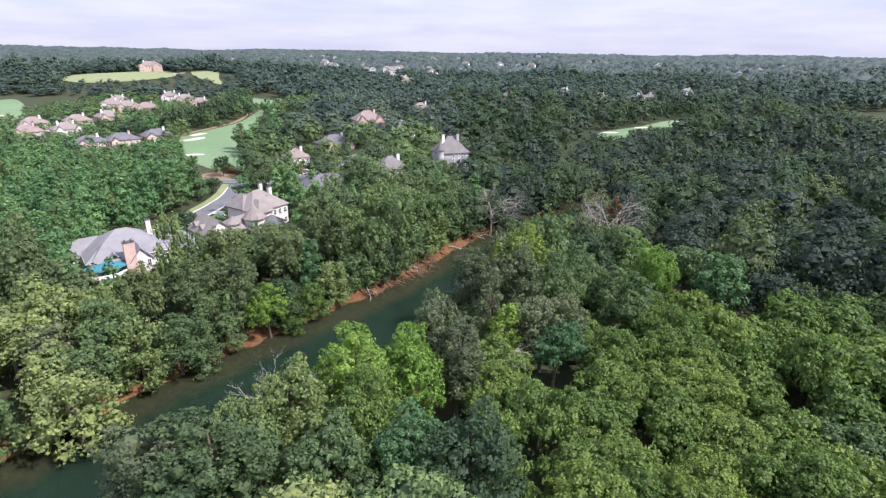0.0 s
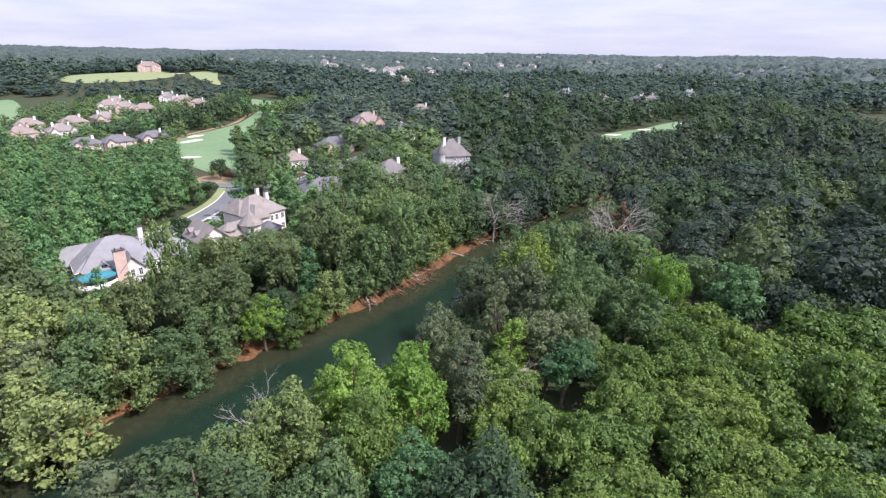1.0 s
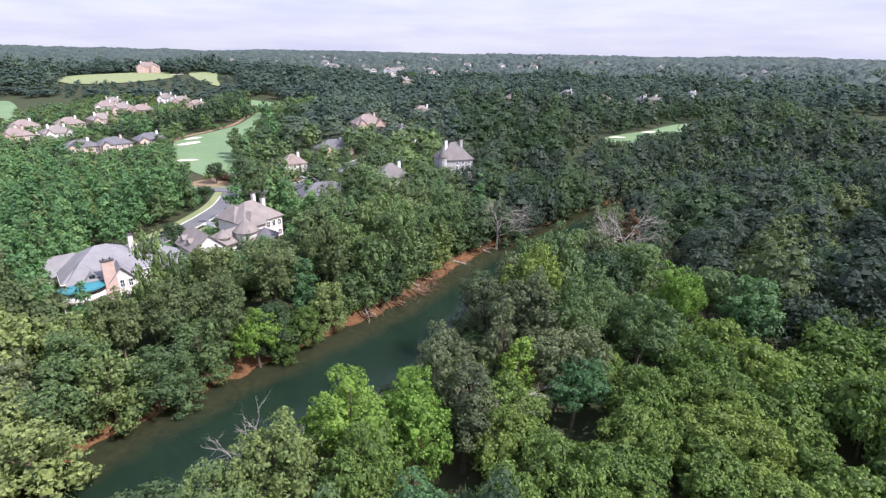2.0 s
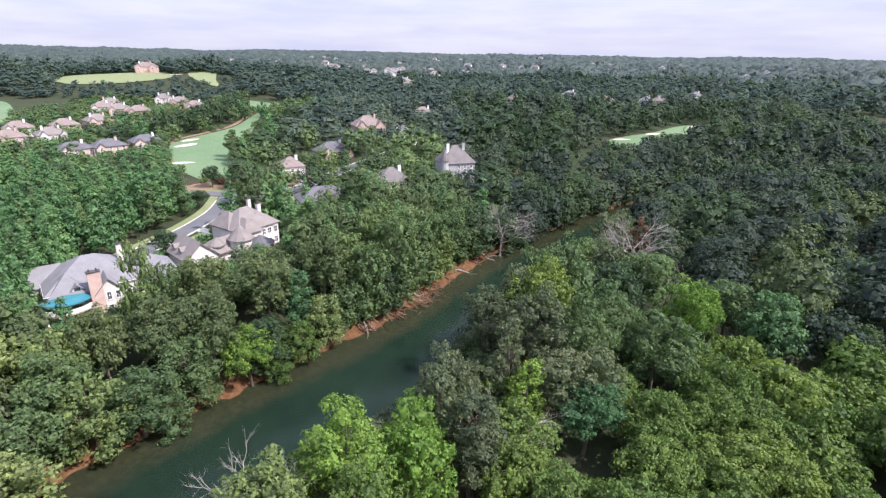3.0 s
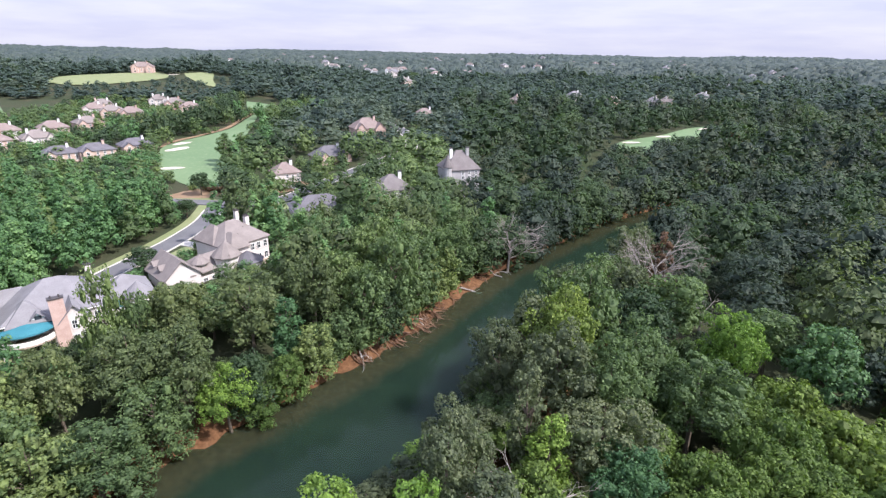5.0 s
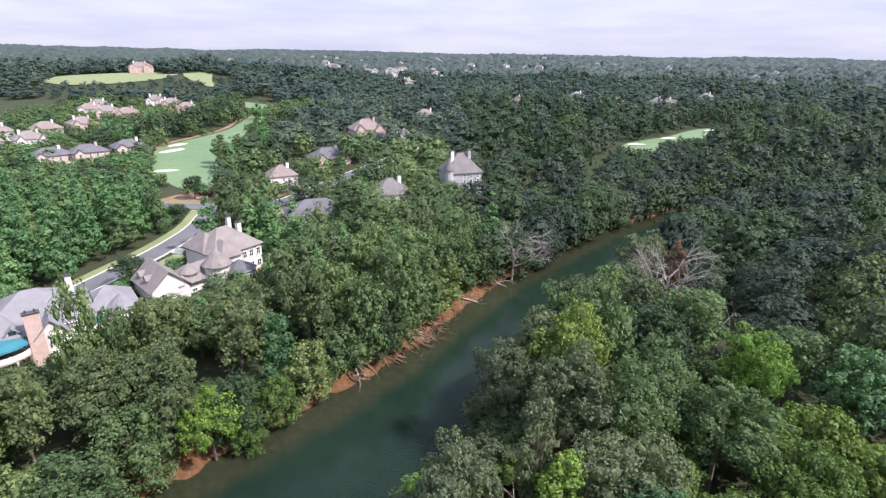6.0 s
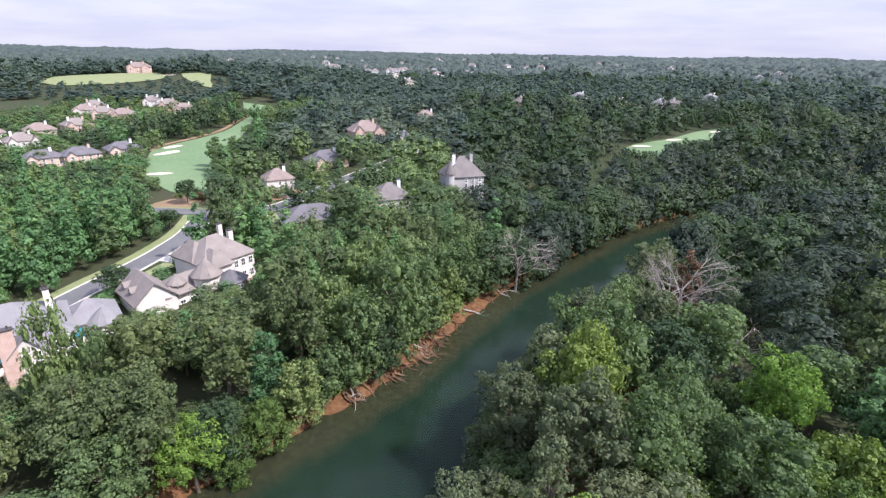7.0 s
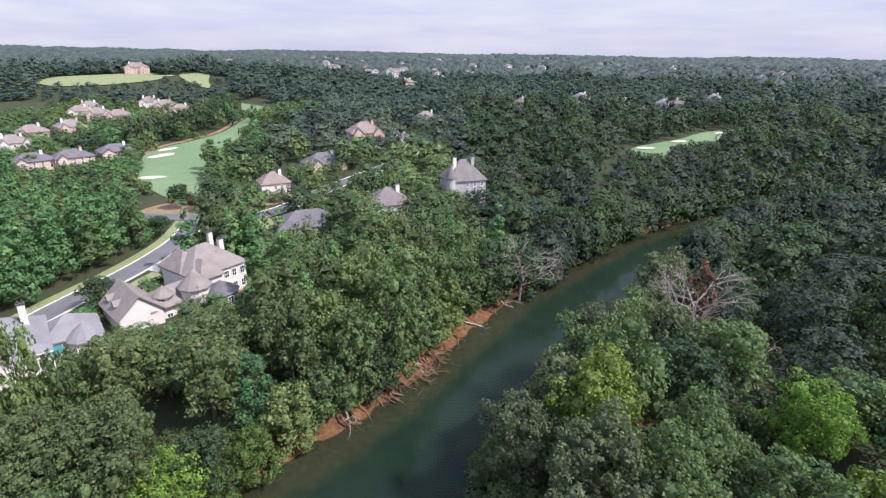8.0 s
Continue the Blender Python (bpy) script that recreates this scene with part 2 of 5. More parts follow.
def water_material():
    m, nt, b = material("river_water", 0.06, 0.5)
    b.inputs["Base Color"].default_value = (0.020, 0.048, 0.038, 1)
    b.inputs["IOR"].default_value = 1.33
    murk = ramp_node(nt, noise_node(nt, 0.045, 4), (0.35, (0.016, 0.030, 0.024)), (0.7, (0.026, 0.042, 0.032)))
    nt.links.new(murk, b.inputs["Base Color"])
    bump(nt, b, noise_node(nt, 0.5, 3), 0.05, 0.08)
    clear = nt.nodes.new("ShaderNodeBsdfTransparent")
    clear.inputs["Color"].default_value = (0.62, 0.78, 0.62, 1)
    mx = nt.nodes.new("ShaderNodeMixShader")
    mx.inputs["Fac"].default_value = 0.58
    nt.links.new(b.outputs["BSDF"], mx.inputs[1])
    nt.links.new(clear.outputs["BSDF"], mx.inputs[2])
    nt.links.new(mx.outputs["Shader"], nt.nodes["Material Output"].inputs["Surface"])
    return m


bank_line = refine(BANK, 6)
wl, wr = strip(bank_line, -3.0), strip(bank_line, WIDTH + 3.0)
wv = [(*p, 0.0) for q in zip(wl, wr) for p in q]
wf = [(2 * i, 2 * i + 1, 2 * i + 3, 2 * i + 2) for i in range(len(wl) - 1)]
water = new("water", mesh_from("water", wv, wf, water_material()))
tagged(water, "slow dark green river with clay-stained shallows", "river", kind="structure")

# ---- trees ----
def ico(sub):
    bm = bmesh.new()
    bmesh.ops.create_icosphere(bm, subdivisions=sub, radius=1)
    v = np.array([p.co[:] for p in bm.verts])
    f = np.array([[p.index for p in q.verts] for q in bm.faces])
    bm.free()
    return v, f


ICO0 = ico(1)
OCTA = (np.array([(1, 0, 0), (-1, 0, 0), (0, 1, 0), (0, -1, 0), (0, 0, 1), (0, 0, -1)], float),
        np.array([(0, 2, 4), (2, 1, 4), (1, 3, 4), (3, 0, 4), (2, 0, 5), (1, 2, 5), (3, 1, 5), (0, 3, 5)]))


def lobes_for(shape, rng, n):
    """Centres and radii of the leafy lobes of a crown 1 wide (radius) and 1 high."""
    out = []
    for k in range(n):
        u = (k + 0.5) / n
        a = k * 2.39996 + rng.uniform(-0.5, 0.5)
        if shape == "cone":
            z = 0.08 + 0.84 * u
            rad = (1 - u) ** 0.8 * 0.74 + 0.02
            s = 0.30 * (1 - u) + 0.15
        elif shape == "column":
            z = 0.12 + 0.76 * u
            rad = 0.55 * math.sin(math.pi * (0.22 + 0.70 * u)) ** 0.8
            s = 0.36 - 0.12 * u
        elif shape == "skirt":
            v = -0.96 + 1.92 * u
            z = 0.50 + 0.42 * v * rng.uniform(0.9, 1.1)
            rad = 0.76 * math.sqrt(max(0.03, 1 - max(0.0, v) ** 2)) * rng.uniform(0.66, 1.12)
            s = min(0.42, 0.30 * math.sqrt(26 / n)) * rng.uniform(0.75, 1.3)
        else:
            v = -0.45 + 1.42 * u
            z = 0.47 + 0.36 * v * rng.uniform(0.8, 1.12)
            rad = 0.78 * math.sqrt(max(0.03, 1 - max(0.0, v) ** 2)) * rng.uniform(0.62, 1.12)
            s = min(0.50, 0.29 * math.sqrt(26 / n)) * rng.uniform(0.75, 1.3)
        out.append((rad * math.cos(a), rad * math.sin(a), z + rng.uniform(-0.05, 0.05), s * rng.uniform(0.8, 1.2)))
    if shape in ("round", "skirt"):
        out.append((0, 0, 0.45, 0.52 if n > 10 else 0.74))
    else:
        out.append((0, 0, 0.36, 0.42))
    return np.array(out)


def crown_arrays(seed, shape, r, h, n_lobes, n_leaf, leaf, core, clumps=9, dome=0.0):
    """Vertices and triangles of a crown: boughs of twig mass inside, clumps of leaf sprays about them."""
    rng = np.random.RandomState(seed)
    L = lobes_for(shape, rng, n_lobes)
    # uneven outline: some sides of the crown reach further than others
    az = np.arctan2(L[:, 1], L[:, 0])
    reach = 1 + 0.13 * np.sin(2 * az + rng.uniform(0, 6.28)) + 0.09 * np.sin(3 * az + rng.uniform(0, 6.28))
    L[:, :2] *= reach[:, None] * rng.uniform(0.86, 1.1, (len(L), 1))
    C, S = L[:, :3] * (r, r, h), np.maximum(L[:, 3] * r, 0.3)
    sq = np.minimum(h / (2 * r) * 0.9 + 0.25, 1.15)
    V, F, base = [], [], 0
    cv, cf = core
    for c, s in zip(C, S):
        w = cv * (1 + rng.uniform(-0.25, 0.12, (len(cv), 1)))
        V.append(c + w * s * (0.52 + 0.10 * dome) * (1, 1, sq))
        F.append(cf + base)
        base += len(cv)
    # clumps on each bough's outside
    own = np.repeat(np.arange(len(S)), clumps)
    e = rng.normal(size=(len(own), 3))
    e /= np.linalg.norm(e, axis=1, keepdims=True)
    e[:, 2] = np.where(rng.rand(len(e)) < 0.6, np.abs(e[:, 2]), e[:, 2])
    K = C[own] + e * (S[own, None] * rng.uniform(0.68, 1.0, (len(own), 1))) * (1, 1, sq)
    R = S[own] * rng.uniform(0.26, 0.50, len(own))
    hidden = np.zeros(len(K), bool)
    for k, (c, s) in enumerate(zip(C, S)):
        hidden |= ((((K - c) / (s, s, s * sq)) ** 2).sum(1) < 0.55) & (own != k)
    K, R, e = K[~hidden], R[~hidden], e[~hidden]
    share = R ** 2 / (R ** 2).sum()
    idx = rng.choice(len(R), int(n_leaf * (1.35 - 0.45 * dome)), p=share)
    d = rng.normal(size=(len(idx), 3)) + e[idx] * 0.9 + (0, 0, 0.35)
    d /= np.linalg.norm(d, axis=1, keepdims=True)
    p = K[idx] + d * (R[idx, None] * rng.uniform(0.55, 1.12, (len(idx), 1))) * (1.1, 1.1, 0.8)
    # a thinner, deeper layer of leaves over each bough closes the gaps between its clumps
    own = rng.choice(len(S), int(n_leaf * (0.8 + 0.9 * dome)), p=S ** 2 / (S ** 2).sum())
    q = rng.normal(size=(len(own), 3)) + (0, 0, 0.3)
    q /= np.linalg.norm(q, axis=1, keepdims=True)
    p = np.concatenate([p, C[own] + q * (S[own, None] * rng.uniform(0.70 + 0.08 * dome, 0.95 + 0.06 * dome, (len(own), 1))) * (1, 1, sq)])
    d = np.concatenate([d, q])
    inside = np.zeros(len(p), bool)
    for c, s in zip(C, S):
        inside |= (((p - c) / (s, s, s * sq)) ** 2).sum(1) < 0.45
    if dome:
        inside |= p[:, 2] < 0.22 * h if shape == "round" else p[:, 2] < 0.05 * h  # closed stands are bare below
    keep = rng.permutation(np.flatnonzero(~inside))[:n_leaf]
    p, d = p[keep], d[keep]
    n = len(p)
    whole = (p - (0, 0, h * 0.35)) / (r, r, h * 0.6)
    nrm = d * max(0.35, 1 - 0.4 * dome) + whole * dome + rng.normal(size=(n, 3)) * max(0.12, 0.5 - 0.25 * dome) + (0, 0, 0.25)
    nrm /= np.linalg.norm(nrm, axis=1, keepdims=True)
    t = np.cross(nrm, rng.normal(size=(n, 3)))
    t /= np.linalg.norm(t, axis=1, keepdims=True)
    b = np.cross(nrm, t)
    s = leaf * rng.uniform(0.65, 1.35, (n, 1))
    tri = np.stack([p - t * s * 0.5, p + t * s * 0.5 + nrm * s * 0.1, p + b * s * 0.95 - nrm * s * 0.15], 1)
    V.append(tri.reshape(-1, 3))
    F.append(np.arange(n * 3).reshape(-1, 3) + base)
    return np.concatenate(V), np.concatenate(F)


def tube(points, radii, sides=6):
    """A tapering limb along points, as arrays of vertices and triangles."""
    P = np.array(points, float)
    V, F = [], []
    for i in range(len(P)):
        d = P[min(i + 1, len(P) - 1)] - P[max(i - 1, 0)]
        d /= np.linalg.norm(d) + 1e-9
        a = np.cross(d, (0.31, 0.95, 0.05))
        a /= np.linalg.norm(a) + 1e-9
        b = np.cross(d, a)
        for k in range(sides):
            w = 2 * math.pi * k / sides
            V.append(P[i] + (a * math.cos(w) + b * math.sin(w)) * radii[i])
    for i in range(len(P) - 1):
        for k in range(sides):
            p, q = i * sides + k, i * sides + (k + 1) % sides
            F += [(p, q, q + sides), (p, q + sides, p + sides)]
    return np.array(V), np.array(F)


def join(pieces):
    V, F, base = [], [], 0
    for v, f in pieces:
        V.append(v)
        F.append(f + base)
        base += len(v)
    return np.concatenate(V), np.concatenate(F)


def trunk_arrays(seed, H, girth, limbs=5, spread_to=3.0):
    rng = np.random.RandomState(seed)
    lean = rng.uniform(-0.4, 0.4, 2)
    zs = np.array([-0.6, 0.4, H * 0.3, H * 0.6, H * 0.88])
    out = [tube([(lean[0] * (z / H), lean[1] * (z / H), z) for z in zs], girth * np.array([1.5, 1.0, 0.8, 0.5, 0.12]), 7)]
    for k in range(limbs):
        z = H * rng.uniform(0.28, 0.62)
        a = rng.uniform(0, 6.28)
        e = spread_to * rng.uniform(0.6, 1.0)
        p0 = np.array((lean[0] * z / H, lean[1] * z / H, z))
        p2 = p0 + (math.cos(a) * e, math.sin(a) * e, H * 0.2)
        out.append(tube([p0, (p0 + p2) / 2 + (0, 0, -0.3), p2], girth * np.array([0.4, 0.28, 0.08]), 5))
    return join(out)


# the forms: crown radius, height of the whole tree, foot of the crown; each in three grades of leaf
NEAREST, FORMS, PLAIN = {}, {}, {}
for name, shape, r, H, foot, lobes, leaves, size, count in (
        ("broad", "round", 6.5, 20, 3.0, 26, 5600, 0.46, 7),
        ("column", "column", 4.6, 24, 3.0, 26, 4600, 0.43, 3),
        ("poplar", "cone", 4.4, 24, 1.5, 34, 4400, 0.46, 4),
        ("mound", "round", 6.5, 13, 0.5, 28, 5600, 0.48, 6),
        ("bank", "skirt", 6.0, 17, -0.4, 32, 5200, 0.46, 5),
        ("bush", "round", 2.6, 5.0, 0.1, 14, 1500, 0.32, 2)):
    NEAREST[name], FORMS[name], PLAIN[name] = [], [], []
    for k in range(count):
        seed = 40 * len(FORMS) + k
        tv, tf = trunk_arrays(seed + 7, H, 0.02 * H * (0.5 if name == "bush" else 1), 5, r * 0.6)
        trunk = mesh_from("trunk", tv, tf, BARK)
        for store, share, grow in ((NEAREST, 1.35, 0.80), (FORMS, 0.64, 1.12), (PLAIN, 0.36, 1.5)):
            cv, cf = crown_arrays(seed, shape, r, H - foot, lobes * 2 // 3 if store is PLAIN else lobes, int(leaves * share), size * grow, ICO0)
            store[name].append((mesh_from(name + "_crown", cv + (0, 0, foot), cf, LEAF["green"]), trunk, r, H))

WORDS = {
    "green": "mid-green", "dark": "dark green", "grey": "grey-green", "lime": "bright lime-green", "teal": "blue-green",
    # hill's blue-green is haze put into the colour
    "olive": "olive-green", "fresh": "fresh yellow-green", "poplar": "deep green", "oak": "dull olive-green", "deep": "shade-darkened green", "hill": "blue-green", "red": "rust-red",
}
KINDS = {
    "broad": "broad-crowned deciduous tree", "column": "tall slender deciduous tree", "poplar": "tall pointed-crowned forest tree",
    "mound": "low rounded leafy tree", "bush": "rounded shrub", "bank": "leafy low-boughed tree",
}
TREES = []  # x, y, crown radius: where the ground is taken
tree_rng = random.Random(11)


def tree(x, y, H, r, form="broad", leaf="green", where="in riverside woodland", fine=True, lean=(0.0, 0.0)):
    """A single tree, H high, with a crown r in radius, on the ground at x, y; lean: degrees about x and y."""
    forms = (PLAIN if not fine else NEAREST if y < 126 and -58 < x < 56 else FORMS)[form]
    crown, trunk, r0, H0 = forms[tree_rng.randrange(len(forms))]
    kx = tree_rng.uniform(0.88, 1.14)
    ob = new("shrub" if form == "bush" else "tree")
    ob.matrix_basis = pose(x, y, hz(x, y) - 0.1, lean[0] + tree_rng.uniform(-3, 3), lean[1] + tree_rng.uniform(-3, 3), 0) @ pose(0, 0, 0, 0, 0, tree_rng.uniform(0, 360)) @ Matrix.Diagonal((r / r0 * kx, r / r0 / kx, H / H0, 1))
    for name, me, mat in (("crown", crown, LEAF[leaf]), ("trunk", trunk, None)):
        p = new(name, me)
        p.parent = ob
        if mat:
            p.material_slots[0].link = "OBJECT"
            p.material_slots[0].material = mat
    TREES.append((x, y, r))
    return tagged(ob, f"{WORDS[leaf]} {KINDS[form]} {where}", "shrub" if form == "bush" else "tree", "riverside trees")

# ---- open ground among the woods ----
FAIRWAY = [(-143, 290), (-171, 348), (-171, 370), (-164, 393), (-159, 426), (-166, 477), (-171, 522), (-146, 433), (-125, 347), (-114, 314), (-98, 276), (-105, 259), (-121, 268)]
FAR_GREEN = [(-206, 592), (-178, 580), (-164, 558), (-172, 515), (-186, 540)]
RIVER_GREEN = [(101, 362), (118, 392), (157, 427), (202, 473), (263, 503), (255, 477), (204, 443), (166, 412), (122, 358)]
CLUB_LAWN = [(-444, 640), (-462, 700), (-432, 745), (-398, 775), (-362, 748), (-342, 700), (-370, 645), (-408, 626)]
HILL_GREEN = [(-350, 773), (-328, 806), (-283, 702), (-262, 662), (-287, 676), (-327, 728)]
LEFT_GREEN = [(-330, 385), (-420, 480), (-413, 512), (-390, 505), (-305, 400)]
ROAD = [(-100, 150), (-96.5, 172), (-92.5, 190), (-90.5, 204), (-90, 218), (-92, 232), (-94, 241)]
STREET = [(-150, 243), (-120, 242), (-94, 241), (-80, 241), (-70, 249), (-62, 264), (-52, 288), (-36, 318), (-22, 350), (-30, 395), (-48, 440)]
LAWNS = [(-88, 190, 9), (-82, 205, 8), (-66, 240, 9), (-100, 243, 10), (-97, 226, 6), (-84, 180, 8), (-72, 222, 9), (-62, 226, 8), (-79, 213, 8), (-75, 236, 8), (-60, 290, 9), (-45, 262, 10), (-92, 170, 5)]


def in_poly(x, y, poly):
    inside = False
    for (ax, ay), (bx, by) in zip(poly, poly[1:] + poly[:1]):
        if (ay > y) != (by > y) and x < (bx - ax) * (y - ay) / (by - ay) + ax:
            inside = not inside
    return inside


def to_line(x, y, line):
    best = 1e9
    for (ax, ay), (bx, by) in zip(line, line[1:]):
        dx, dy = bx - ax, by - ay
        u = min(1, max(0, ((x - ax) * dx + (y - ay) * dy) / (dx * dx + dy * dy)))
        best = min(best, math.hypot(x - ax - u * dx, y - ay - u * dy))
    return best


# plots: x, y, clear radius, then a garden towards the river where trees stay low: reach and height beside the house
PLOTS = [(-90, 144, 14, 26, 1.2), (-74, 165, 9, 28, 3.5), (-65, 182, 11, 34, 3.5), (-52, 231, 11, 34, 4), (-23, 238, 8, 26, 11), (3, 264, 9, 16, 11),
         (-80, 280, 9, 40, 3), (-68, 318, 11, 40, 5), (-55, 383, 12, 50, 6), (-18, 455, 11, 60, 8), (-250, 345, 11, 36, 6), (-258, 400, 13, 40, 7),
         (-286, 482, 12, 40, 7), (-258, 472, 12, 40, 7), (-195, 318, 12, 40, 4), (-190, 340, 10, 40, 4), (-270, 538, 13, 60, 5),
         (-225, 508, 13, 60, 5), (-400, 770, 24, 120, 1), (152, 690, 13, 110, 1), (181, 632, 13, 100, 1), (236, 643, 14, 110, 1), (312, 705, 12, 110, 1),
         (453, 835, 12, 120, 3), (524, 1370, 12, 130, 3), (429, 880, 12, 120, 3), (73, 605, 11, 100, 3), (-251, 1005, 14, 130, 3), (-61, 857, 12, 120, 3)]
# open spots with low planting on the river side: roads, fairway, greens
OPEN = [(-96, 176, 6, 20, 1), (-93, 190, 6, 22, 1), (-91, 204, 6, 24, 1), (-91, 218, 7, 24, 1), (-92, 236, 8, 30, 1), (-76, 246, 7, 22, 2), (-108, 250, 8, 30, 1), (-115, 275, 8, 30, 2),
        (-135, 300, 10, 30, 2), (-148, 330, 14, 45, 2), (-158, 370, 14, 50, 2), (-168, 430, 12, 60, 3), (112, 370, 14, 100, 5), (140, 395, 12, 100, 6), (175, 428, 13, 110, 3), (200, 450, 10, 110, 9), (225, 472, 8, 120, 11), (-140, 400, 10, 50, 2), (-152, 460, 10, 60, 2),
        (-190, 590, 20, 60, 4), (-48, 262, 7, 20, 4), (-40, 300, 7, 25, 5), (-118, 262, 8, 26, 2), (-80, 236, 8, 24, 1), (-66, 241, 8, 26, 1), (-400, 690, 60, 120, 5), (-312, 735, 34, 100, 5), (-180, 560, 18, 60, 3)]


def open_ground(x, y):
    if any(in_poly(x, y, p) for p in (FAIRWAY, FAR_GREEN, RIVER_GREEN, CLUB_LAWN, HILL_GREEN, LEFT_GREEN)):
        return True
    return to_line(x, y, ROAD) < 7.6 or to_line(x, y, STREET) < 7 or any(math.hypot(x - a, y - b) < c for a, b, c in LAWNS)


def garden_cap(x, y):
    """Greatest tree height that gardens and open spots allow; 0 where a house stands."""
    cap = 99.0
    for k, (hx, hy, r, reach, low) in enumerate(PLOTS + OPEN):
        away = math.hypot(x - hx, y - hy)
        if away < r:
            return 0.0
        if away > r + reach + 12:
            continue
        n = math.hypot(hx, hy - 40)
        ux, uy = -hx / n, (40 - hy) / n
        along, across = (x - hx) * ux + (y - hy) * uy, abs((x - hx) * uy - (y - hy) * ux)
        if 0 < along < r + reach and across < r + 1:
            cap = min(cap, low + max(0.0, along - r * 0.6) * (62 - hz(hx, hy)) / n)
    return cap


# ---- single trees that stand out ----
tree(-14, 74, 24, 6.5, "broad", "lime")
tree(-5, 75, 23, 6.0, "broad", "lime")
tree(-10, 64, 22, 6.5, "broad", "fresh")
tree(-22, 66, 22, 6.5, "broad", "olive")
tree(-3, 56, 20, 6.5, "broad", "teal")
tree(-35, 54, 22, 7, "broad", "grey")
tree(-28, 62, 19, 6, "broad", "green")
tree(7, 62, 15, 6.5, "mound", "fresh")
tree(-2, 84, 25, 4.6, "column", "grey")
tree(6, 124, 9, 4.0, "bank", "fresh", "leaning over the river")
tree(3, 80, 22, 5.0, "column", "grey")
tree(11, 97, 26, 4.0, "column", "grey")
tree(13, 93, 19, 4.5, "column", "lime")
tree(21, 119, 28, 7, "broad", "fresh")
tree(28, 130, 28, 7.5, "broad", "green")
tree(21, 96, 20, 6.5, "broad", "grey")
tree(17, 108, 25, 7, "broad", "grey")
tree(24, 107, 24, 7, "broad", "green")
tree(52, 120, 22, 5.5, "broad", "lime")
tree(50, 140, 21, 8, "broad", "green")
tree(64, 127, 18, 7, "broad", "green")
tree(68, 115, 20, 7, "broad", "teal")
tree(39, 105, 21, 7, "broad", "green")
tree(32, 113, 24, 7, "broad", "green")
tree(23, 91, 16, 5.5, "broad", "teal")
tree(27, 74, 10, 6, "mound", "fresh")
tree(45, 83, 12, 7, "mound", "fresh")
tree(63, 100, 12, 7, "mound", "fresh")
tree(70, 84, 16, 7, "mound", "fresh")
tree(48, 97, 15, 6.5, "mound", "fresh")
tree(59, 97, 15, 6.5, "mound", "fresh")
tree(-62, 75, 16, 7, "bank", "olive", "on the clay bank beside the river")
tree(-55, 97, 14, 6.5, "bank", "green", "on the clay bank beside the river")
tree(-65, 93, 19, 6.5, "broad", "green")
tree(-72, 100, 17, 7, "broad", "olive")
tree(-48, 113, 21, 7, "broad", "oak")
tree(-57, 113, 20, 7, "broad", "oak")
tree(-41, 113, 15, 5.0, "broad", "lime", "on the clay bank beside the river")
tree(-37, 116, 8, 3.6, "bank", "fresh", "leaning over the clay bank")
tree(-33, 123, 10, 4.5, "bank", "fresh", "leaning over the clay bank")
tree(-35, 129, 20, 4.0, "column", "teal")
tree(-31, 140, 25, 6, "broad", "oak")
tree(-42, 130, 22, 7, "broad", "oak")
tree(-21, 142, 20, 6.5, "bank", "green", "on the clay bank beside the river")
tree(-26, 147, 23, 6.5, "broad", "green")
tree(-14, 152, 25, 7, "bank", "green", "on the clay bank beside the river")
tree(-21, 160, 27, 7, "broad", "green")
tree(-9, 162, 21, 6.5, "bank", "green", "on the clay bank beside the river")
tree(2, 182, 19, 6.5, "bank", "green", "on the clay bank beside the river")
tree(-5, 178, 20, 6.5, "broad", "green")
tree(-66, 121, 26, 4.4, "bank", "green", "close behind a house")
tree(-62, 124, 20, 3.8, "bank", "green", "close behind a house")
tree(-45, 121, 8, 4.2, "mound", "oak", "under taller trees")
tree(-38, 124, 7, 4.0, "mound", "green", "under taller trees")
tree(-86, 170, 9, 4.5, "broad", "dark", "beside a house and a road")
tree(-84, 232, 10, 5.0, "broad", "green", "on a lawn by the road")
tree(-98, 222, 8, 3.6, "broad", "dark", "on a grass verge by the road")
tree(-105, 251, 11, 4.0, "broad", "dark", "beside the golf course")
tree(35, 218, 22, 7.5, "broad", "dark", "on the far river bank")

tree(-50, 106, 15, 6.0, "bank", "green", "on the clay bank beside the river")
tree(-39, 118, 14, 5.5, "bank", "dark", "on the clay bank beside the river")
tree(-29, 129, 13, 5.0, "bank", "olive", "on the clay bank beside the river")
tree(-60, 92, 15, 6.0, "bank", "olive", "on the clay bank beside the river")
tree(-69, 80, 15, 6.0, "bank", "olive", "on the clay bank beside the river")

tree(-70, 139, 9, 4.5, "broad", "green", "close behind a house")
tree(-66, 147, 10, 4.5, "broad", "green", "between two houses")
tree(-74, 130, 9, 4.2, "broad", "oak", "close behind a house")

tree(15, 127, 23, 6.5, "bank", "grey", "on the river bank")
tree(22, 141, 22, 6.0, "bank", "green", "on the river bank")
tree(28, 151, 20, 6.0, "bank", "grey", "on the river bank")
tree(8, 116, 21, 6.0, "bank", "grey", "on the river bank")

# ---- the woods: every free spot gets a tree ----
wood_rng = np.random.RandomState(5)
cells = {}
spots = []  # x, y, height, radius, form, leaf


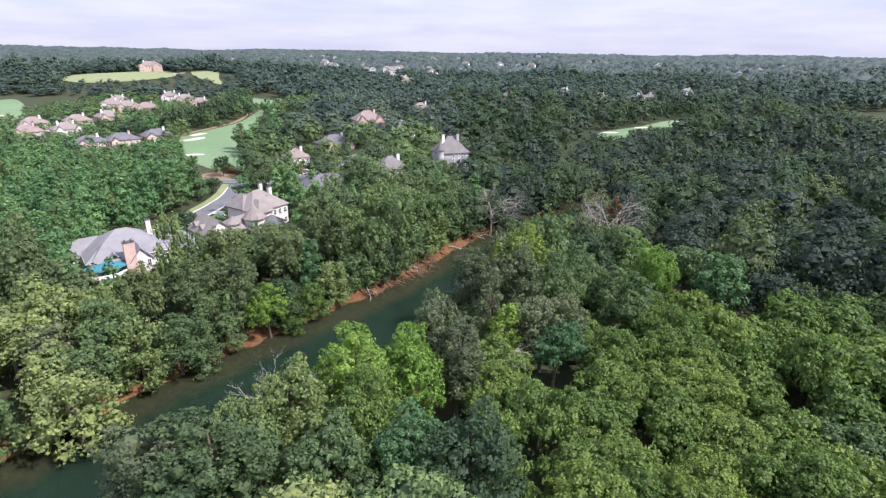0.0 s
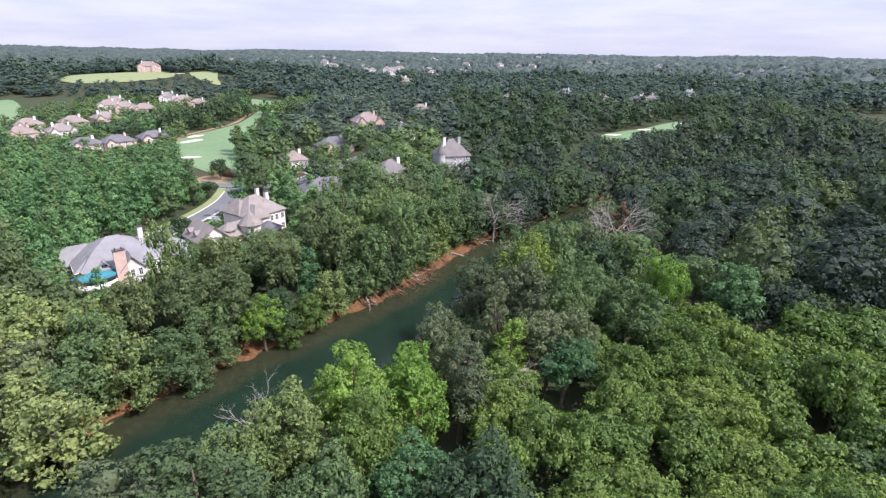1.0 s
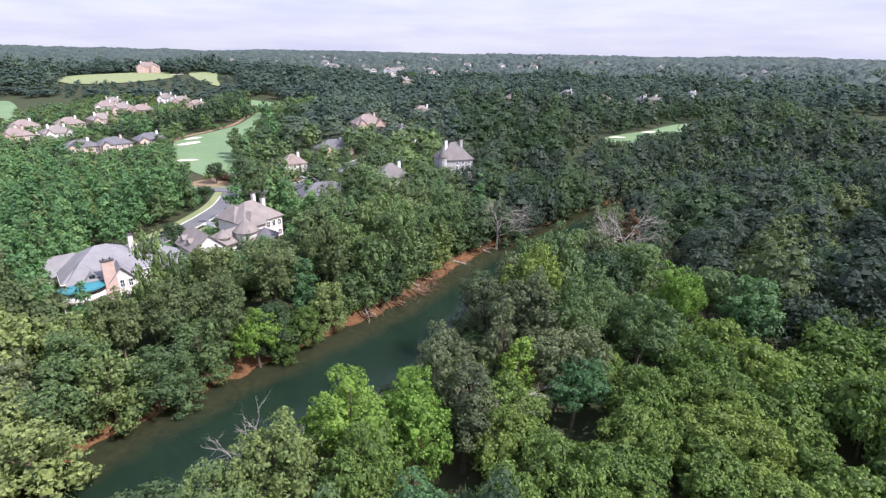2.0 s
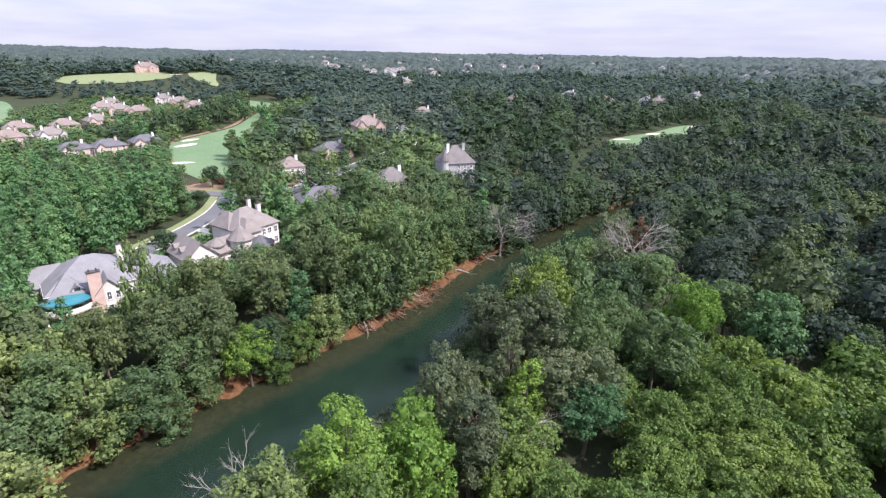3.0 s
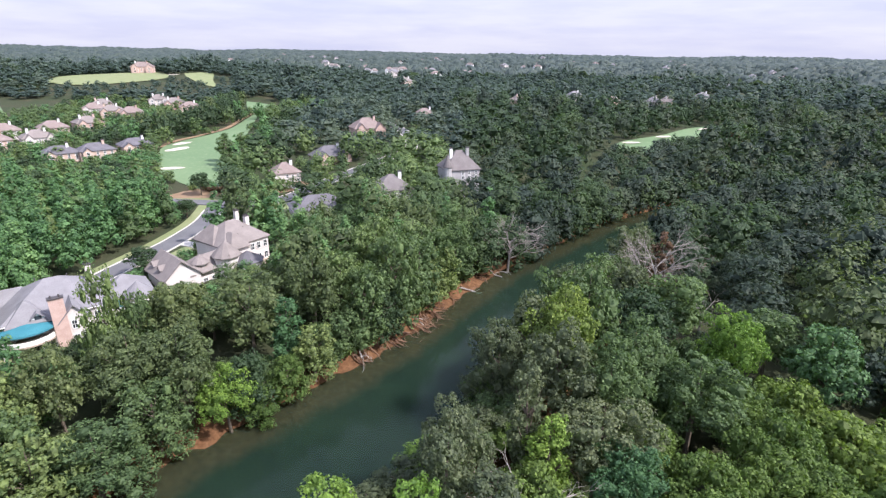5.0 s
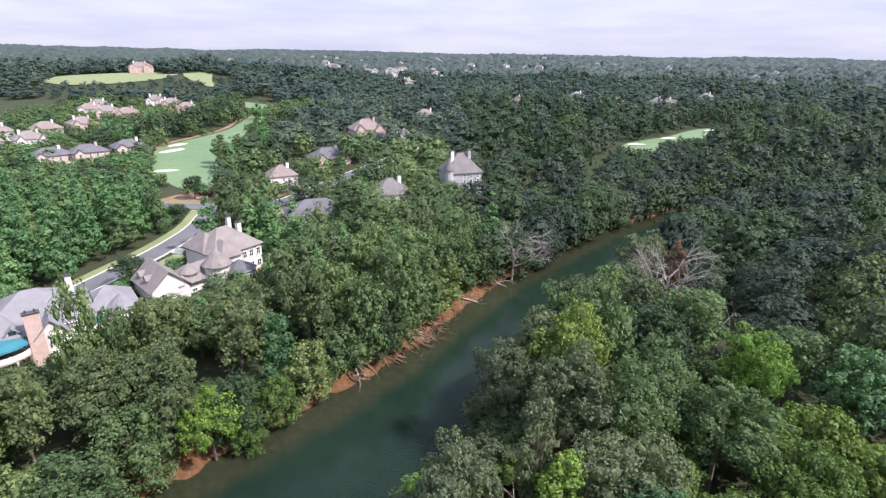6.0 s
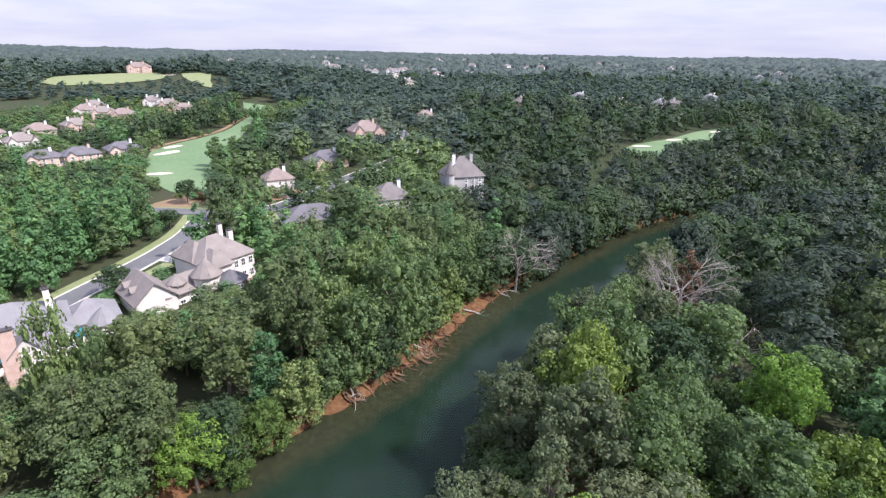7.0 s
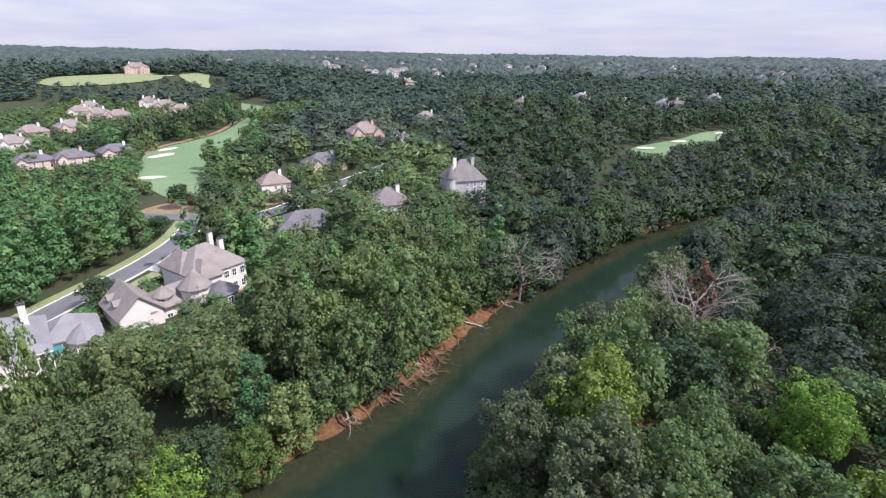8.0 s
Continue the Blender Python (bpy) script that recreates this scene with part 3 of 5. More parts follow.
def free(x, y, r, gap):
    i, j = int(x // 20), int(y // 20)
    for a in (i - 1, i, i + 1):
        for b in (j - 1, j, j + 1):
            for px, py, pr in cells.get((a, b), ()):
                if (px - x) ** 2 + (py - y) ** 2 < (gap * (r + pr)) ** 2:
                    return False
    return True


def take(x, y, r):
    cells.setdefault((int(x // 20), int(y // 20)), []).append((x, y, r))


for x, y, r in TREES:
    take(x, y, r)
for x, y in ((18, 192), (55, 163), (60, 147)):  # bare trees stand here
    take(x, y, 7.5)

# rows of trees along both waterlines, leaning out over the river
row_rng = random.Random(3)
dense = refine(BANK, 1.0)
for side in (-1, 1):
    last = None
    for k, (bx, by) in enumerate(dense[1:-1]):
        if by < 28 or bx > 240:
            continue
        (ax, ay), (cx, cy) = dense[k], dense[k + 2]
        n = math.hypot(cx - ax, cy - ay)
        rx, ry = (cy - ay) / n, -(cx - ax) / n
        open_bank = side < 0 and 126 < by < 186
        off = -row_rng.uniform(0.8, 2.4) - (2.0 if open_bank else 0) + (2.4 if by > 190 else 0) if side < 0 else WIDTH + row_rng.uniform(3.5, 6.5)
        x, y = bx + rx * off, by + ry * off
        if abs(x) > 0.92 * y + 40:
            continue
        r = row_rng.uniform(4.6, 6.4)
        if last and math.hypot(x - last[0], y - last[1]) < r * 1.0 or not free(x, y, r * 0.55, 0.56 if y < 250 else 0.66):
            continue
        last = (x, y)
        take(x, y, r)
        H = row_rng.uniform(10, 17) if side < 0 else row_rng.uniform(13, 19)
        if side > 0 and y < 112:
            H = row_rng.uniform(7, 11)
        q = row_rng.random()
        leaf = ("green" if q < 0.6 else "olive" if q < 0.8 else "dark") if side < 0 else ("grey" if q < 0.55 else "green" if q < 0.9 else "lime")
        if y > 185:
            # deep darkens the far reach by colour, in place of shade
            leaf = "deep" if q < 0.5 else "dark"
        tilt = (4 if open_bank else 8) if side < 0 else -5
        if y > 190:
            spots.append((x, y, H + 3, r + 1.2, "bank", leaf))
        else:
            tree(x, y, H, r, "bank", leaf, "on the river bank", y < 150, (-ry * tilt, rx * tilt))


def wood_kind(x, y, d):
    """Form, leaf, height and radius usual at a place, d metres to the right of the clay bank."""
    q = wood_rng.rand()
    if d < 0:
        if x < -105 and y > 225 - 0.25 * (x + 120):
            low = y < 345 or x < -215
            return "broad", ("green" if q < 0.6 else "dark" if q < 0.85 else "poplar"), wood_rng.uniform(6, 11) if low else wood_rng.uniform(11, 17), wood_rng.uniform(3.5, 5) if low else wood_rng.uniform(4.5, 6)
        if x < -100 and 150 < y < 300 or x < -82 and y < 215 and d < -55:
            return "poplar", ("poplar" if q < 0.85 else "green"), wood_rng.uniform(18, 24), wood_rng.uniform(3.6, 4.8)
        if y < 105:
            return "broad", ("olive" if q < 0.75 else "grey" if q < 0.9 else "green"), wood_rng.uniform(14, 20), wood_rng.uniform(5, 7)
        if y < 215:
            if d < -12 and q < 0.3:
                return "poplar", "poplar", wood_rng.uniform(20, 24), wood_rng.uniform(4, 5)
            return "broad", ("green" if q < 0.55 else "oak"), wood_rng.uniform(18, 24), wood_rng.uniform(5, 7)
        if x > 5:
            # deep: these woods' shade is painted into the leaves
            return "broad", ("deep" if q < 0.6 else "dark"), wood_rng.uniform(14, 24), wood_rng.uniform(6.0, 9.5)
        # past y 330 the leaf colour has haze in it (hill)
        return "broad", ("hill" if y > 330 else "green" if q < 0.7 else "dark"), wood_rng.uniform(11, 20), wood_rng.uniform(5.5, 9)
    if y < 104 + 0.12 * x and x > 8:
        return "mound", ("fresh" if q < 0.9 else "green"), wood_rng.uniform(10, 15), wood_rng.uniform(5.5, 7.5)
    if d < WIDTH + 14 and y < 150:
        return "broad", ("grey" if q < 0.7 else "green"), wood_rng.uniform(16, 23), wood_rng.uniform(5, 6.5)
    # right of x 50 mostly deep, whose colour holds the woods' shade
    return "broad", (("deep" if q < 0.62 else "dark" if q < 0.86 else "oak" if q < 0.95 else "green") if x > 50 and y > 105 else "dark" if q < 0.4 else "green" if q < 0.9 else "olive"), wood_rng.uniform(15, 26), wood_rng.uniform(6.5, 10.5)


# tall dark trees along the fairway's edge, two deep
edge_rng = random.Random(14)
for ex, ey in refine([(-184, 362), (-181, 392), (-175, 428), (-182, 478), (-187, 528)], 9):
    for back in (0, 10):
        spots.append((ex - back + edge_rng.uniform(-2, 2), ey + edge_rng.uniform(-2, 2), edge_rng.uniform(15, 20), edge_rng.uniform(4.5, 6.0), "broad", edge_rng.choice(("dark", "dark", "oak"))))
        take(*spots[-1][:2], 5.0)

step = 5.0
px, py = np.meshgrid(np.arange(-330, 330, step), np.arange(20, 545, step))
px, py = px.ravel(), py.ravel()
order = wood_rng.permutation(len(px))
px, py = px[order] + wood_rng.uniform(-2.4, 2.4, len(px)), py[order] + wood_rng.uniform(-2.4, 2.4, len(px))
pd = bank_frame(px, py)
for x, y, d in zip(px, py, pd):
    if abs(x) > 0.88 * y + 28 or -2.6 < d < WIDTH + 0.5:
        continue
    if open_ground(x, y):
        continue
    form, leaf, H, r = wood_kind(x, y, d)
    if -8 < d < WIDTH + 7:
        form = "bank"
        if d > 0 and y < 110:
            H = min(H, 12.0)
    cap = garden_cap(x, y)
    if cap < 4:
        continue
    if cap < H:
        H, r, form = cap * wood_rng.uniform(0.75, 1.0), min(r, max(2.4, cap * 0.4)), "broad"
    if free(x, y, r, 0.56 if y < 105 or (x < 5 and y < 250) else 0.66 if y < 150 else 0.86):
        take(x, y, r)
        spots.append((x, y, H, r, form, leaf))
# lower trees fill the gaps between the tall crowns
for x, y, d in zip(px[::2], py[::2], pd[::2]):
    if y > 270 or abs(x) > 0.92 * y + 45 or -2.6 < d < WIDTH + 3 or open_ground(x, y) or not free(x, y, 3.4, 0.66):
        continue
    cap = garden_cap(x, y)
    if cap >= 4:
        take(x, y, 3.4)
        spots.append((x, y, min(cap, wood_rng.uniform(7, 12)), wood_rng.uniform(3.4, 5.0), "mound", wood_kind(x, y, d)[1]))

near = lambda s: math.hypot(s[0] * 0.85, s[1] - 88)
spots.sort(key=near)
SINGLE = 100
for k, (x, y, H, r, form, leaf) in enumerate(spots[:SINGLE]):
    tree(x, y, H, r, form, leaf, fine=k < 70)


def wood_mesh(name, label, rows, protos, leaf):
    """Many trees joined into one mesh, each with a tone of its own."""
    V, F, T, base = [], [], [], 0
    for x, y, H, r, form in rows:
        v, f = protos[form][wood_rng.randint(len(protos[form]))]
        a = wood_rng.uniform(0, 6.28)
        c, s = math.cos(a), math.sin(a)
        w = np.stack([(v[:, 0] * c - v[:, 1] * s) * r + x, (v[:, 0] * s + v[:, 1] * c) * r + y, v[:, 2] * H + hz(x, y)], 1)
        V.append(w)
        F.append(f + base)
        stand = 0.5 + 0.5 * float(wave(x, y, 90, 17))
        T.append(np.full(len(v), min(0.99, max(0.0, 0.5 * stand + 0.5 * wood_rng.rand()))))
        base += len(v)
    me = mesh_from(name, np.concatenate(V), np.concatenate(F), LEAF[leaf])
    me.attributes.new("tone", "FLOAT", "POINT").data.foreach_set("value", np.concatenate(T).astype(np.float32))
    return tagged(new(name, me), label, "woodland", kind="stuff")


def unit_crowns(n_leaf, leaf, lobes, count, core, clumps, dome):
    out = {}
    for k, (form, shape, r, H, foot) in enumerate((("broad", "skirt", 6.5, 20, 1.0), ("poplar", "cone", 4.4, 23, 1.0), ("mound", "round", 6.5, 13, 1.0), ("bank", "skirt", 6.0, 17, -0.4))):
        out[form] = []
        for q in range(count):
            v, f = crown_arrays(300 + 10 * k + q, shape, r, H - foot, lobes, n_leaf, leaf, core, clumps, dome)
            out[form].append(((v + (0, 0, foot)) / (r, r, H), f))
    return out


CLOSE, MID, FAR = unit_crowns(1800, 0.60, 20, 7, OCTA, 8, 0.6), unit_crowns(1050, 0.72, 16, 7, OCTA, 7, 1.0), unit_crowns(340, 1.10, 10, 8, OCTA, 5, 1.3)
rest = spots[SINGLE:]
by_leaf = {}
for s in rest:
    key = (s[5], 0 if near(s) < 112 else 1 if near(s) < 200 else 2)
    by_leaf.setdefault(key, []).append((*s[:4], s[4] if s[4] != "column" else "broad"))
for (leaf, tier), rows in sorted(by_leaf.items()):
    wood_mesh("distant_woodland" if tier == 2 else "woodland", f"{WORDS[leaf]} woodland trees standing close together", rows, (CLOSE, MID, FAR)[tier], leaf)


# rolling woods beyond, tree by tree as far as single crowns can be told
beyond = []
for gx0 in np.arange(-880, 880, 16.0):
    for gy0 in np.arange(545, 1000, 16.0):
        x, y = gx0 + wood_rng.uniform(-6.5, 6.5), gy0 + wood_rng.uniform(-6.5, 6.5)
        if abs(x) > 0.88 * y or open_ground(x, y):
            continue
        H, cap = wood_rng.uniform(10, 21) + 6.0 * float(wave(x, y, 130, 23)), garden_cap(x, y)
        if cap < 3:
            continue
        beyond.append((x, y, min(max(H, 8.0), cap), wood_rng.uniform(6.5, 11.0) if cap > 9 else 4.0, "broad"))
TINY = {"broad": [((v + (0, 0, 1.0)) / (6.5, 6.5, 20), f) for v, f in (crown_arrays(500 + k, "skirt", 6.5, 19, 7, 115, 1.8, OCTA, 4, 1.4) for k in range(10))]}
# haze comes from the bluish hill leaf colour
wood_mesh("distant_woodland", "rolling woods far off, leaf colour blued for haze", beyond, TINY, "hill")

FAR_HOMES = []
home_rng = random.Random(21)
while len(FAR_HOMES) < 80:
    a = home_rng.choice((home_rng.gauss(-0.10, 0.10), home_rng.uniform(-0.62, 0.62)))
    r = home_rng.uniform(1010, 2300)
    x, y = r * math.sin(a), r * math.cos(a)
    if not (in_poly(x, y, CLUB_LAWN) or in_poly(x, y, HILL_GREEN)):
        FAR_HOMES.append((x, y))


# ---- distant forest canopy, out to the skyline ----
def canopy():
    rings = np.concatenate([np.arange(970, 1900, 8.0), np.arange(1900, 4300, 30.0)])
    ang = np.linspace(-0.80, 0.80, 560)
    A, R = np.meshgrid(ang, rings)
    X, Y = R * np.sin(A), R * np.cos(A)
    # crowns on a jittered lattice of about nine metres
    cell = np.where(R < 900, 10.0, np.where(R < 1600, 14.0, 22.0))
    best, tone = np.zeros_like(X), np.zeros_like(X)
    I, J = np.floor(X / cell), np.floor(Y / cell)
    for di in (-1, 0, 1):
        for dj in (-1, 0, 1):
            i, j = I + di, J + dj
            h1 = np.modf(np.abs(np.sin(i * 127.1 + j * 311.7) * 43758.55))[0]
            h2 = np.modf(np.abs(np.sin(i * 269.5 + j * 183.3) * 24634.63))[0]
            h3 = np.modf(np.abs(np.sin(i * 71.3 + j * 97.9) * 13758.1))[0]
            cx, cy = (i + h1) * cell, (j + h2) * cell
            rad = cell * (0.62 + 0.3 * h3)
            d2 = ((X - cx) ** 2 + (Y - cy) ** 2) / rad ** 2
            top = (13 + 9 * h3) * np.sqrt(np.clip(1 - d2, 0, 1))
            tone = np.where(top > best, h1, tone)
            best = np.maximum(best, top)
    Z = height(X, Y) + best - 0.5 + wood_rng.uniform(-1.3, 1.3, X.shape)
    gap = np.zeros(X.shape, bool)
    for poly in (FAR_GREEN, CLUB_LAWN, HILL_GREEN):
        bx, by = [p[0] for p in poly], [p[1] for p in poly]
        hit = np.argwhere((X > min(bx)) & (X < max(bx)) & (Y > min(by)) & (Y < max(by)))
        for a, b in hit:
            gap[a, b] |= in_poly(X[a, b], Y[a, b], poly)
    G = height(X, Y)
    for hx, hy, r, reach, low in PLOTS + OPEN + [(a, b, 13, 90, 2) for a, b in FAR_HOMES]:
        n = math.hypot(hx, hy - 40)
        along = ((X - hx) * -hx + (Y - hy) * (40 - hy)) / n
        across = np.abs((X - hx) * (40 - hy) + (Y - hy) * hx) / n
        cap = G + low + np.maximum(0.0, along - r * 0.6) * max(2.0, 62 - hz(hx, hy)) / n
        Z = np.where((across < r + 1) & (along > -0.5 * r) & (along < r + reach), np.minimum(Z, cap), Z)
        gap |= np.hypot(X - hx, Y - hy) < r
    Z = np.where(gap, G - 1.5, Z)
    # canopy sheet in the far leaf colour, haze painted in
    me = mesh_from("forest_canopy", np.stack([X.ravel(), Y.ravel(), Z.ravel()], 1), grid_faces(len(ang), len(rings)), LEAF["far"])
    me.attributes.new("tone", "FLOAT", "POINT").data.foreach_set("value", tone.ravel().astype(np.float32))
    tagged(new("forest_canopy", me), "distant forest canopy in a haze-blued leaf colour, rolling to the skyline", "forest", kind="stuff")


canopy()

# ---- lawns, greens, roads ----
FAIR_GRASS = two_tone("mown_fairway", (0.125, 0.190, 0.095), (0.150, 0.215, 0.110), (0.180, 0.230, 0.130), 0.03, 0.5, 0.9, 0.1, 0.02, 0.15)
LAWN_GRASS = two_tone("lawn_grass", (0.170, 0.205, 0.090), (0.220, 0.240, 0.120), (0.260, 0.245, 0.145), 0.12, 1.2, 0.9, 0.2, 0.03, 0.15)
STRAW = two_tone("pine_straw", (0.22, 0.145, 0.09), (0.29, 0.20, 0.13), (0.15, 0.13, 0.07), 0.10, 1.5, 0.95, 0.3, 0.03, 0.1)
SAND = two_tone("bunker_sand", (0.52, 0.46, 0.37), (0.62, 0.56, 0.46), (0.46, 0.40, 0.32), 0.2, 2.5, 0.95, 0.2, 0.03, 0.1)
ASPHALT = two_tone("asphalt", (0.115, 0.112, 0.118), (0.145, 0.142, 0.148), (0.09, 0.09, 0.095), 0.15, 3.0, 0.85, 0.2, 0.01)
CONCRETE = two_tone("concrete", (0.50, 0.46, 0.41), (0.60, 0.56, 0.50), (0.40, 0.36, 0.32), 0.3, 4.0, 0.85, 0.2, 0.01)


def patch(name, outline, mat, lift, label, category, rings=9, step=5):
    """A sheet on the ground inside a closed outline."""
    line = refine(outline + outline[:1], step)[:-1]
    cx, cy = sum(p[0] for p in line) / len(line), sum(p[1] for p in line) / len(line)
    V = [(cx, cy, hz(cx, cy) + lift)]
    n = len(line)
    for k in range(1, rings + 1):
        for x, y in line:
            u = k / rings
            qx, qy = cx + (x - cx) * u, cy + (y - cy) * u
            V.append((qx, qy, hz(qx, qy) + lift))
    F = [(0, 1 + i, 1 + (i + 1) % n) for i in range(n)]
    for k in range(rings - 1):
        for i in range(n):
            a, b = 1 + k * n + i, 1 + k * n + (i + 1) % n
            F += [(a, a + n, b + n), (a, b + n, b)]
    return tagged(new(name, mesh_from(name, V, F, mat, True)), label, category, kind="structure")


def ellipse(x, y, a, b, turn=0, n=14, wobble=0.12, seed=1):
    rng = random.Random(seed)
    c, s = math.cos(radians(turn)), math.sin(radians(turn))
    out = []
    for k in range(n):
        w = 2 * math.pi * k / n
        q = 1 + rng.uniform(-wobble, wobble)
        u, v = a * math.cos(w) * q, b * math.sin(w) * q
        out.append((x + u * c - v * s, y + u * s + v * c))
    return out


def ribbon(name, line, half, mat, lift, thick, label, category, side=0.0):
    """A strip of the given half width along a line, with an edge thick high."""
    pts = refine(line, 3)
    a, b = strip(pts, side - half), strip(pts, side + half)
    V, F = [], []
    for p, q in zip(a, b):
        zp, zq = hz(*p) + lift, hz(*q) + lift
        z = max(zp, zq) if half > 1 else (zp + zq) / 2
        V += [(*p, z - thick), (*p, z), (*q, z), (*q, z - thick)]
    for i in range(len(a) - 1):
        k = 4 * i
        F += [(k, k + 4, k + 5, k + 1), (k + 1, k + 5, k + 6, k + 2), (k + 2, k + 6, k + 7, k + 3)]
    return tagged(new(name, mesh_from(name, V, F, mat)), label, category, kind="structure")


patch("fairway", FAIRWAY, FAIR_GRASS, 0.25, "smooth pale green mown golf fairway", "fairway", 14)
patch("putting_green", FAR_GREEN, FAIR_GRASS, 0.5, "pale green golf green beyond the trees", "golf green")
patch("putting_green", RIVER_GREEN, FAIR_GRASS, 0.4, "pale green golf hole beside dark trees", "golf green")
patch("lawn", CLUB_LAWN, LAWN_GRASS, 0.9, "broad yellow-green lawn on a hilltop", "lawn")
patch("fairway", HILL_GREEN, LAWN_GRASS, 0.9, "yellow-green fairway climbing a distant hill", "fairway")
patch("putting_green", LEFT_GREEN, FAIR_GRASS, 0.5, "pale green golf green among woods", "golf green")
patch("rough_grass", ellipse(-104, 256, 16, 8, 35), STRAW, 0.18, "brown pine straw bed beside the fairway", "ground")
patch("rough_grass", ellipse(-72, 268, 10, 8, 60, seed=4), STRAW, 0.16, "brown pine straw garden bed by the street", "ground")
patch("rough_grass", ellipse(-30, 262, 12, 6, 40, seed=5), STRAW, 0.16, "brown pine straw garden bed among houses", "ground")
patch("lawn", ellipse(-81, 189, 6.0, 15, -14, seed=2), LAWN_GRASS, 0.10, "green front lawn between a house and the road", "lawn")
patch("lawn", ellipse(-66, 238, 10, 6, 30, seed=3), LAWN_GRASS, 0.14, "green lawn beside the street", "lawn")
patch("lawn", ellipse(-106, 247, 14, 4, 0, seed=6), LAWN_GRASS, 0.12, "thin grass by the road junction", "lawn")
patch("lawn", ellipse(-52, 262, 6, 9, 20, seed=7), LAWN_GRASS, 0.14, "small green lawn among garden trees", "lawn")
patch("lawn", ellipse(-40, 300, 6, 9, 20, seed=8), LAWN_GRASS, 0.14, "sunny lawn among garden trees", "lawn")
patch("lawn", ellipse(-92, 138, 22, 17, 39, seed=9), LAWN_GRASS, 0.08, "patchy garden lawn round a house", "lawn")
for k, (x, y, a, b, t) in enumerate(((-140, 296, 6.5, 2.6, 10), (-160, 346, 8, 4.0, 60), (-166, 364, 6, 3.5, 60), (-108, 263, 3, 1.2, 20), (121, 386, 7, 2.6, 20),
                                     (155, 418, 8, 2.6, 30), (205, 464, 8, 2.2, 40), (-352, 430, 8, 4, 40), (-352, 745, 9, 4, 50))):
    patch("bunker", ellipse(x, y, a, b, t, seed=20 + k), SAND, 0.42 if k < 4 else 0.9, "pale sand bunker on the golf course", "bunker", 4, 3)

ribbon("rough_grass", [(-174, 352), (-175, 372), (-168, 396), (-163, 428), (-170, 478), (-175, 522)], 1.6, STRAW, 0.34, 0.3, "strip of brown pine straw along the fairway", "ground")
ribbon("verge", ROAD, 1.7, LAWN_GRASS, 0.12, 0.3, "mown grass verge between road and woods", "verge", -5.6)
ribbon("road", ROAD, 3.5, ASPHALT, 0.16, 0.4, "grey asphalt residential road curving past houses", "road")
ribbon("road", STREET, 3.4, ASPHALT, 0.20, 0.4, "pale grey asphalt street between gardens", "road")
for line, gap in ((ROAD[:-1], 3.72), (ROAD[:-1], -3.72), (STREET[3:], 3.62), (STREET[3:], -3.62)):
    ribbon("kerb", line, 0.24, CONCRETE, 0.32, 0.4, "pale concrete kerb along the road", "kerb", gap)
ribbon("driveway", [(-87.5, 196), (-82, 194), (-77, 190), (-74, 186)], 2.0, CONCRETE, 0.24, 0.4, "pale concrete driveway leading to a house", "driveway")
ribbon("driveway", [(-97, 160), (-92, 158), (-86, 157)], 2.4, CONCRETE, 0.24, 0.4, "pale concrete driveway beside a house", "driveway")
ribbon("driveway", [(-63, 262), (-74, 268), (-82, 268)], 1.8, CONCRETE, 0.26, 0.4, "pale concrete driveway by a garden", "driveway")

# ---- houses ----
STUCCO = two_tone("cream_stucco", (0.60, 0.545, 0.51), (0.66, 0.60, 0.565), (0.53, 0.47, 0.44), 0.4, 5, 0.85, 0.1, 0.01)
PINK_BRICK = two_tone("pink_brick", (0.47, 0.32, 0.27), (0.56, 0.40, 0.345), (0.60, 0.49, 0.43), 0.7, 6, 0.9, 0.3, 0.02)
TAN_BRICK = two_tone("tan_brick", (0.50, 0.37, 0.30), (0.60, 0.46, 0.38), (0.42, 0.30, 0.24), 0.7, 6, 0.9, 0.3, 0.02)
GREY_STONE = two_tone("grey_siding", (0.36, 0.34, 0.34), (0.44, 0.42, 0.42), (0.30, 0.28, 0.28), 0.6, 5, 0.85, 0.2, 0.02)
WHITE_TRIM = two_tone("white_trim", (0.78, 0.77, 0.74), (0.84, 0.83, 0.80), (0.70, 0.68, 0.64), 0.5, 5, 0.6, 0.1, 0.005)
TEAL_CLOTH = two_tone("teal_canvas", (0.035, 0.165, 0.205), (0.050, 0.195, 0.235), (0.030, 0.13, 0.165), 0.4, 5, 0.8, 0.15, 0.01)
DARK_METAL = two_tone("dark_metal", (0.05, 0.045, 0.045), (0.08, 0.07, 0.07), (0.11, 0.09, 0.08), 1.0, 7, 0.5, 0.1, 0.005)
DECK_WOOD = two_tone("deck_boards", (0.42, 0.33, 0.26), (0.50, 0.40, 0.32), (0.34, 0.26, 0.20), 0.6, 5, 0.85, 0.2, 0.01)
GLASS, g_nt, g_b = material("window_glass", 0.08, 0.6)
g_b.inputs["Base Color"].default_value = (0.035, 0.042, 0.05, 1)


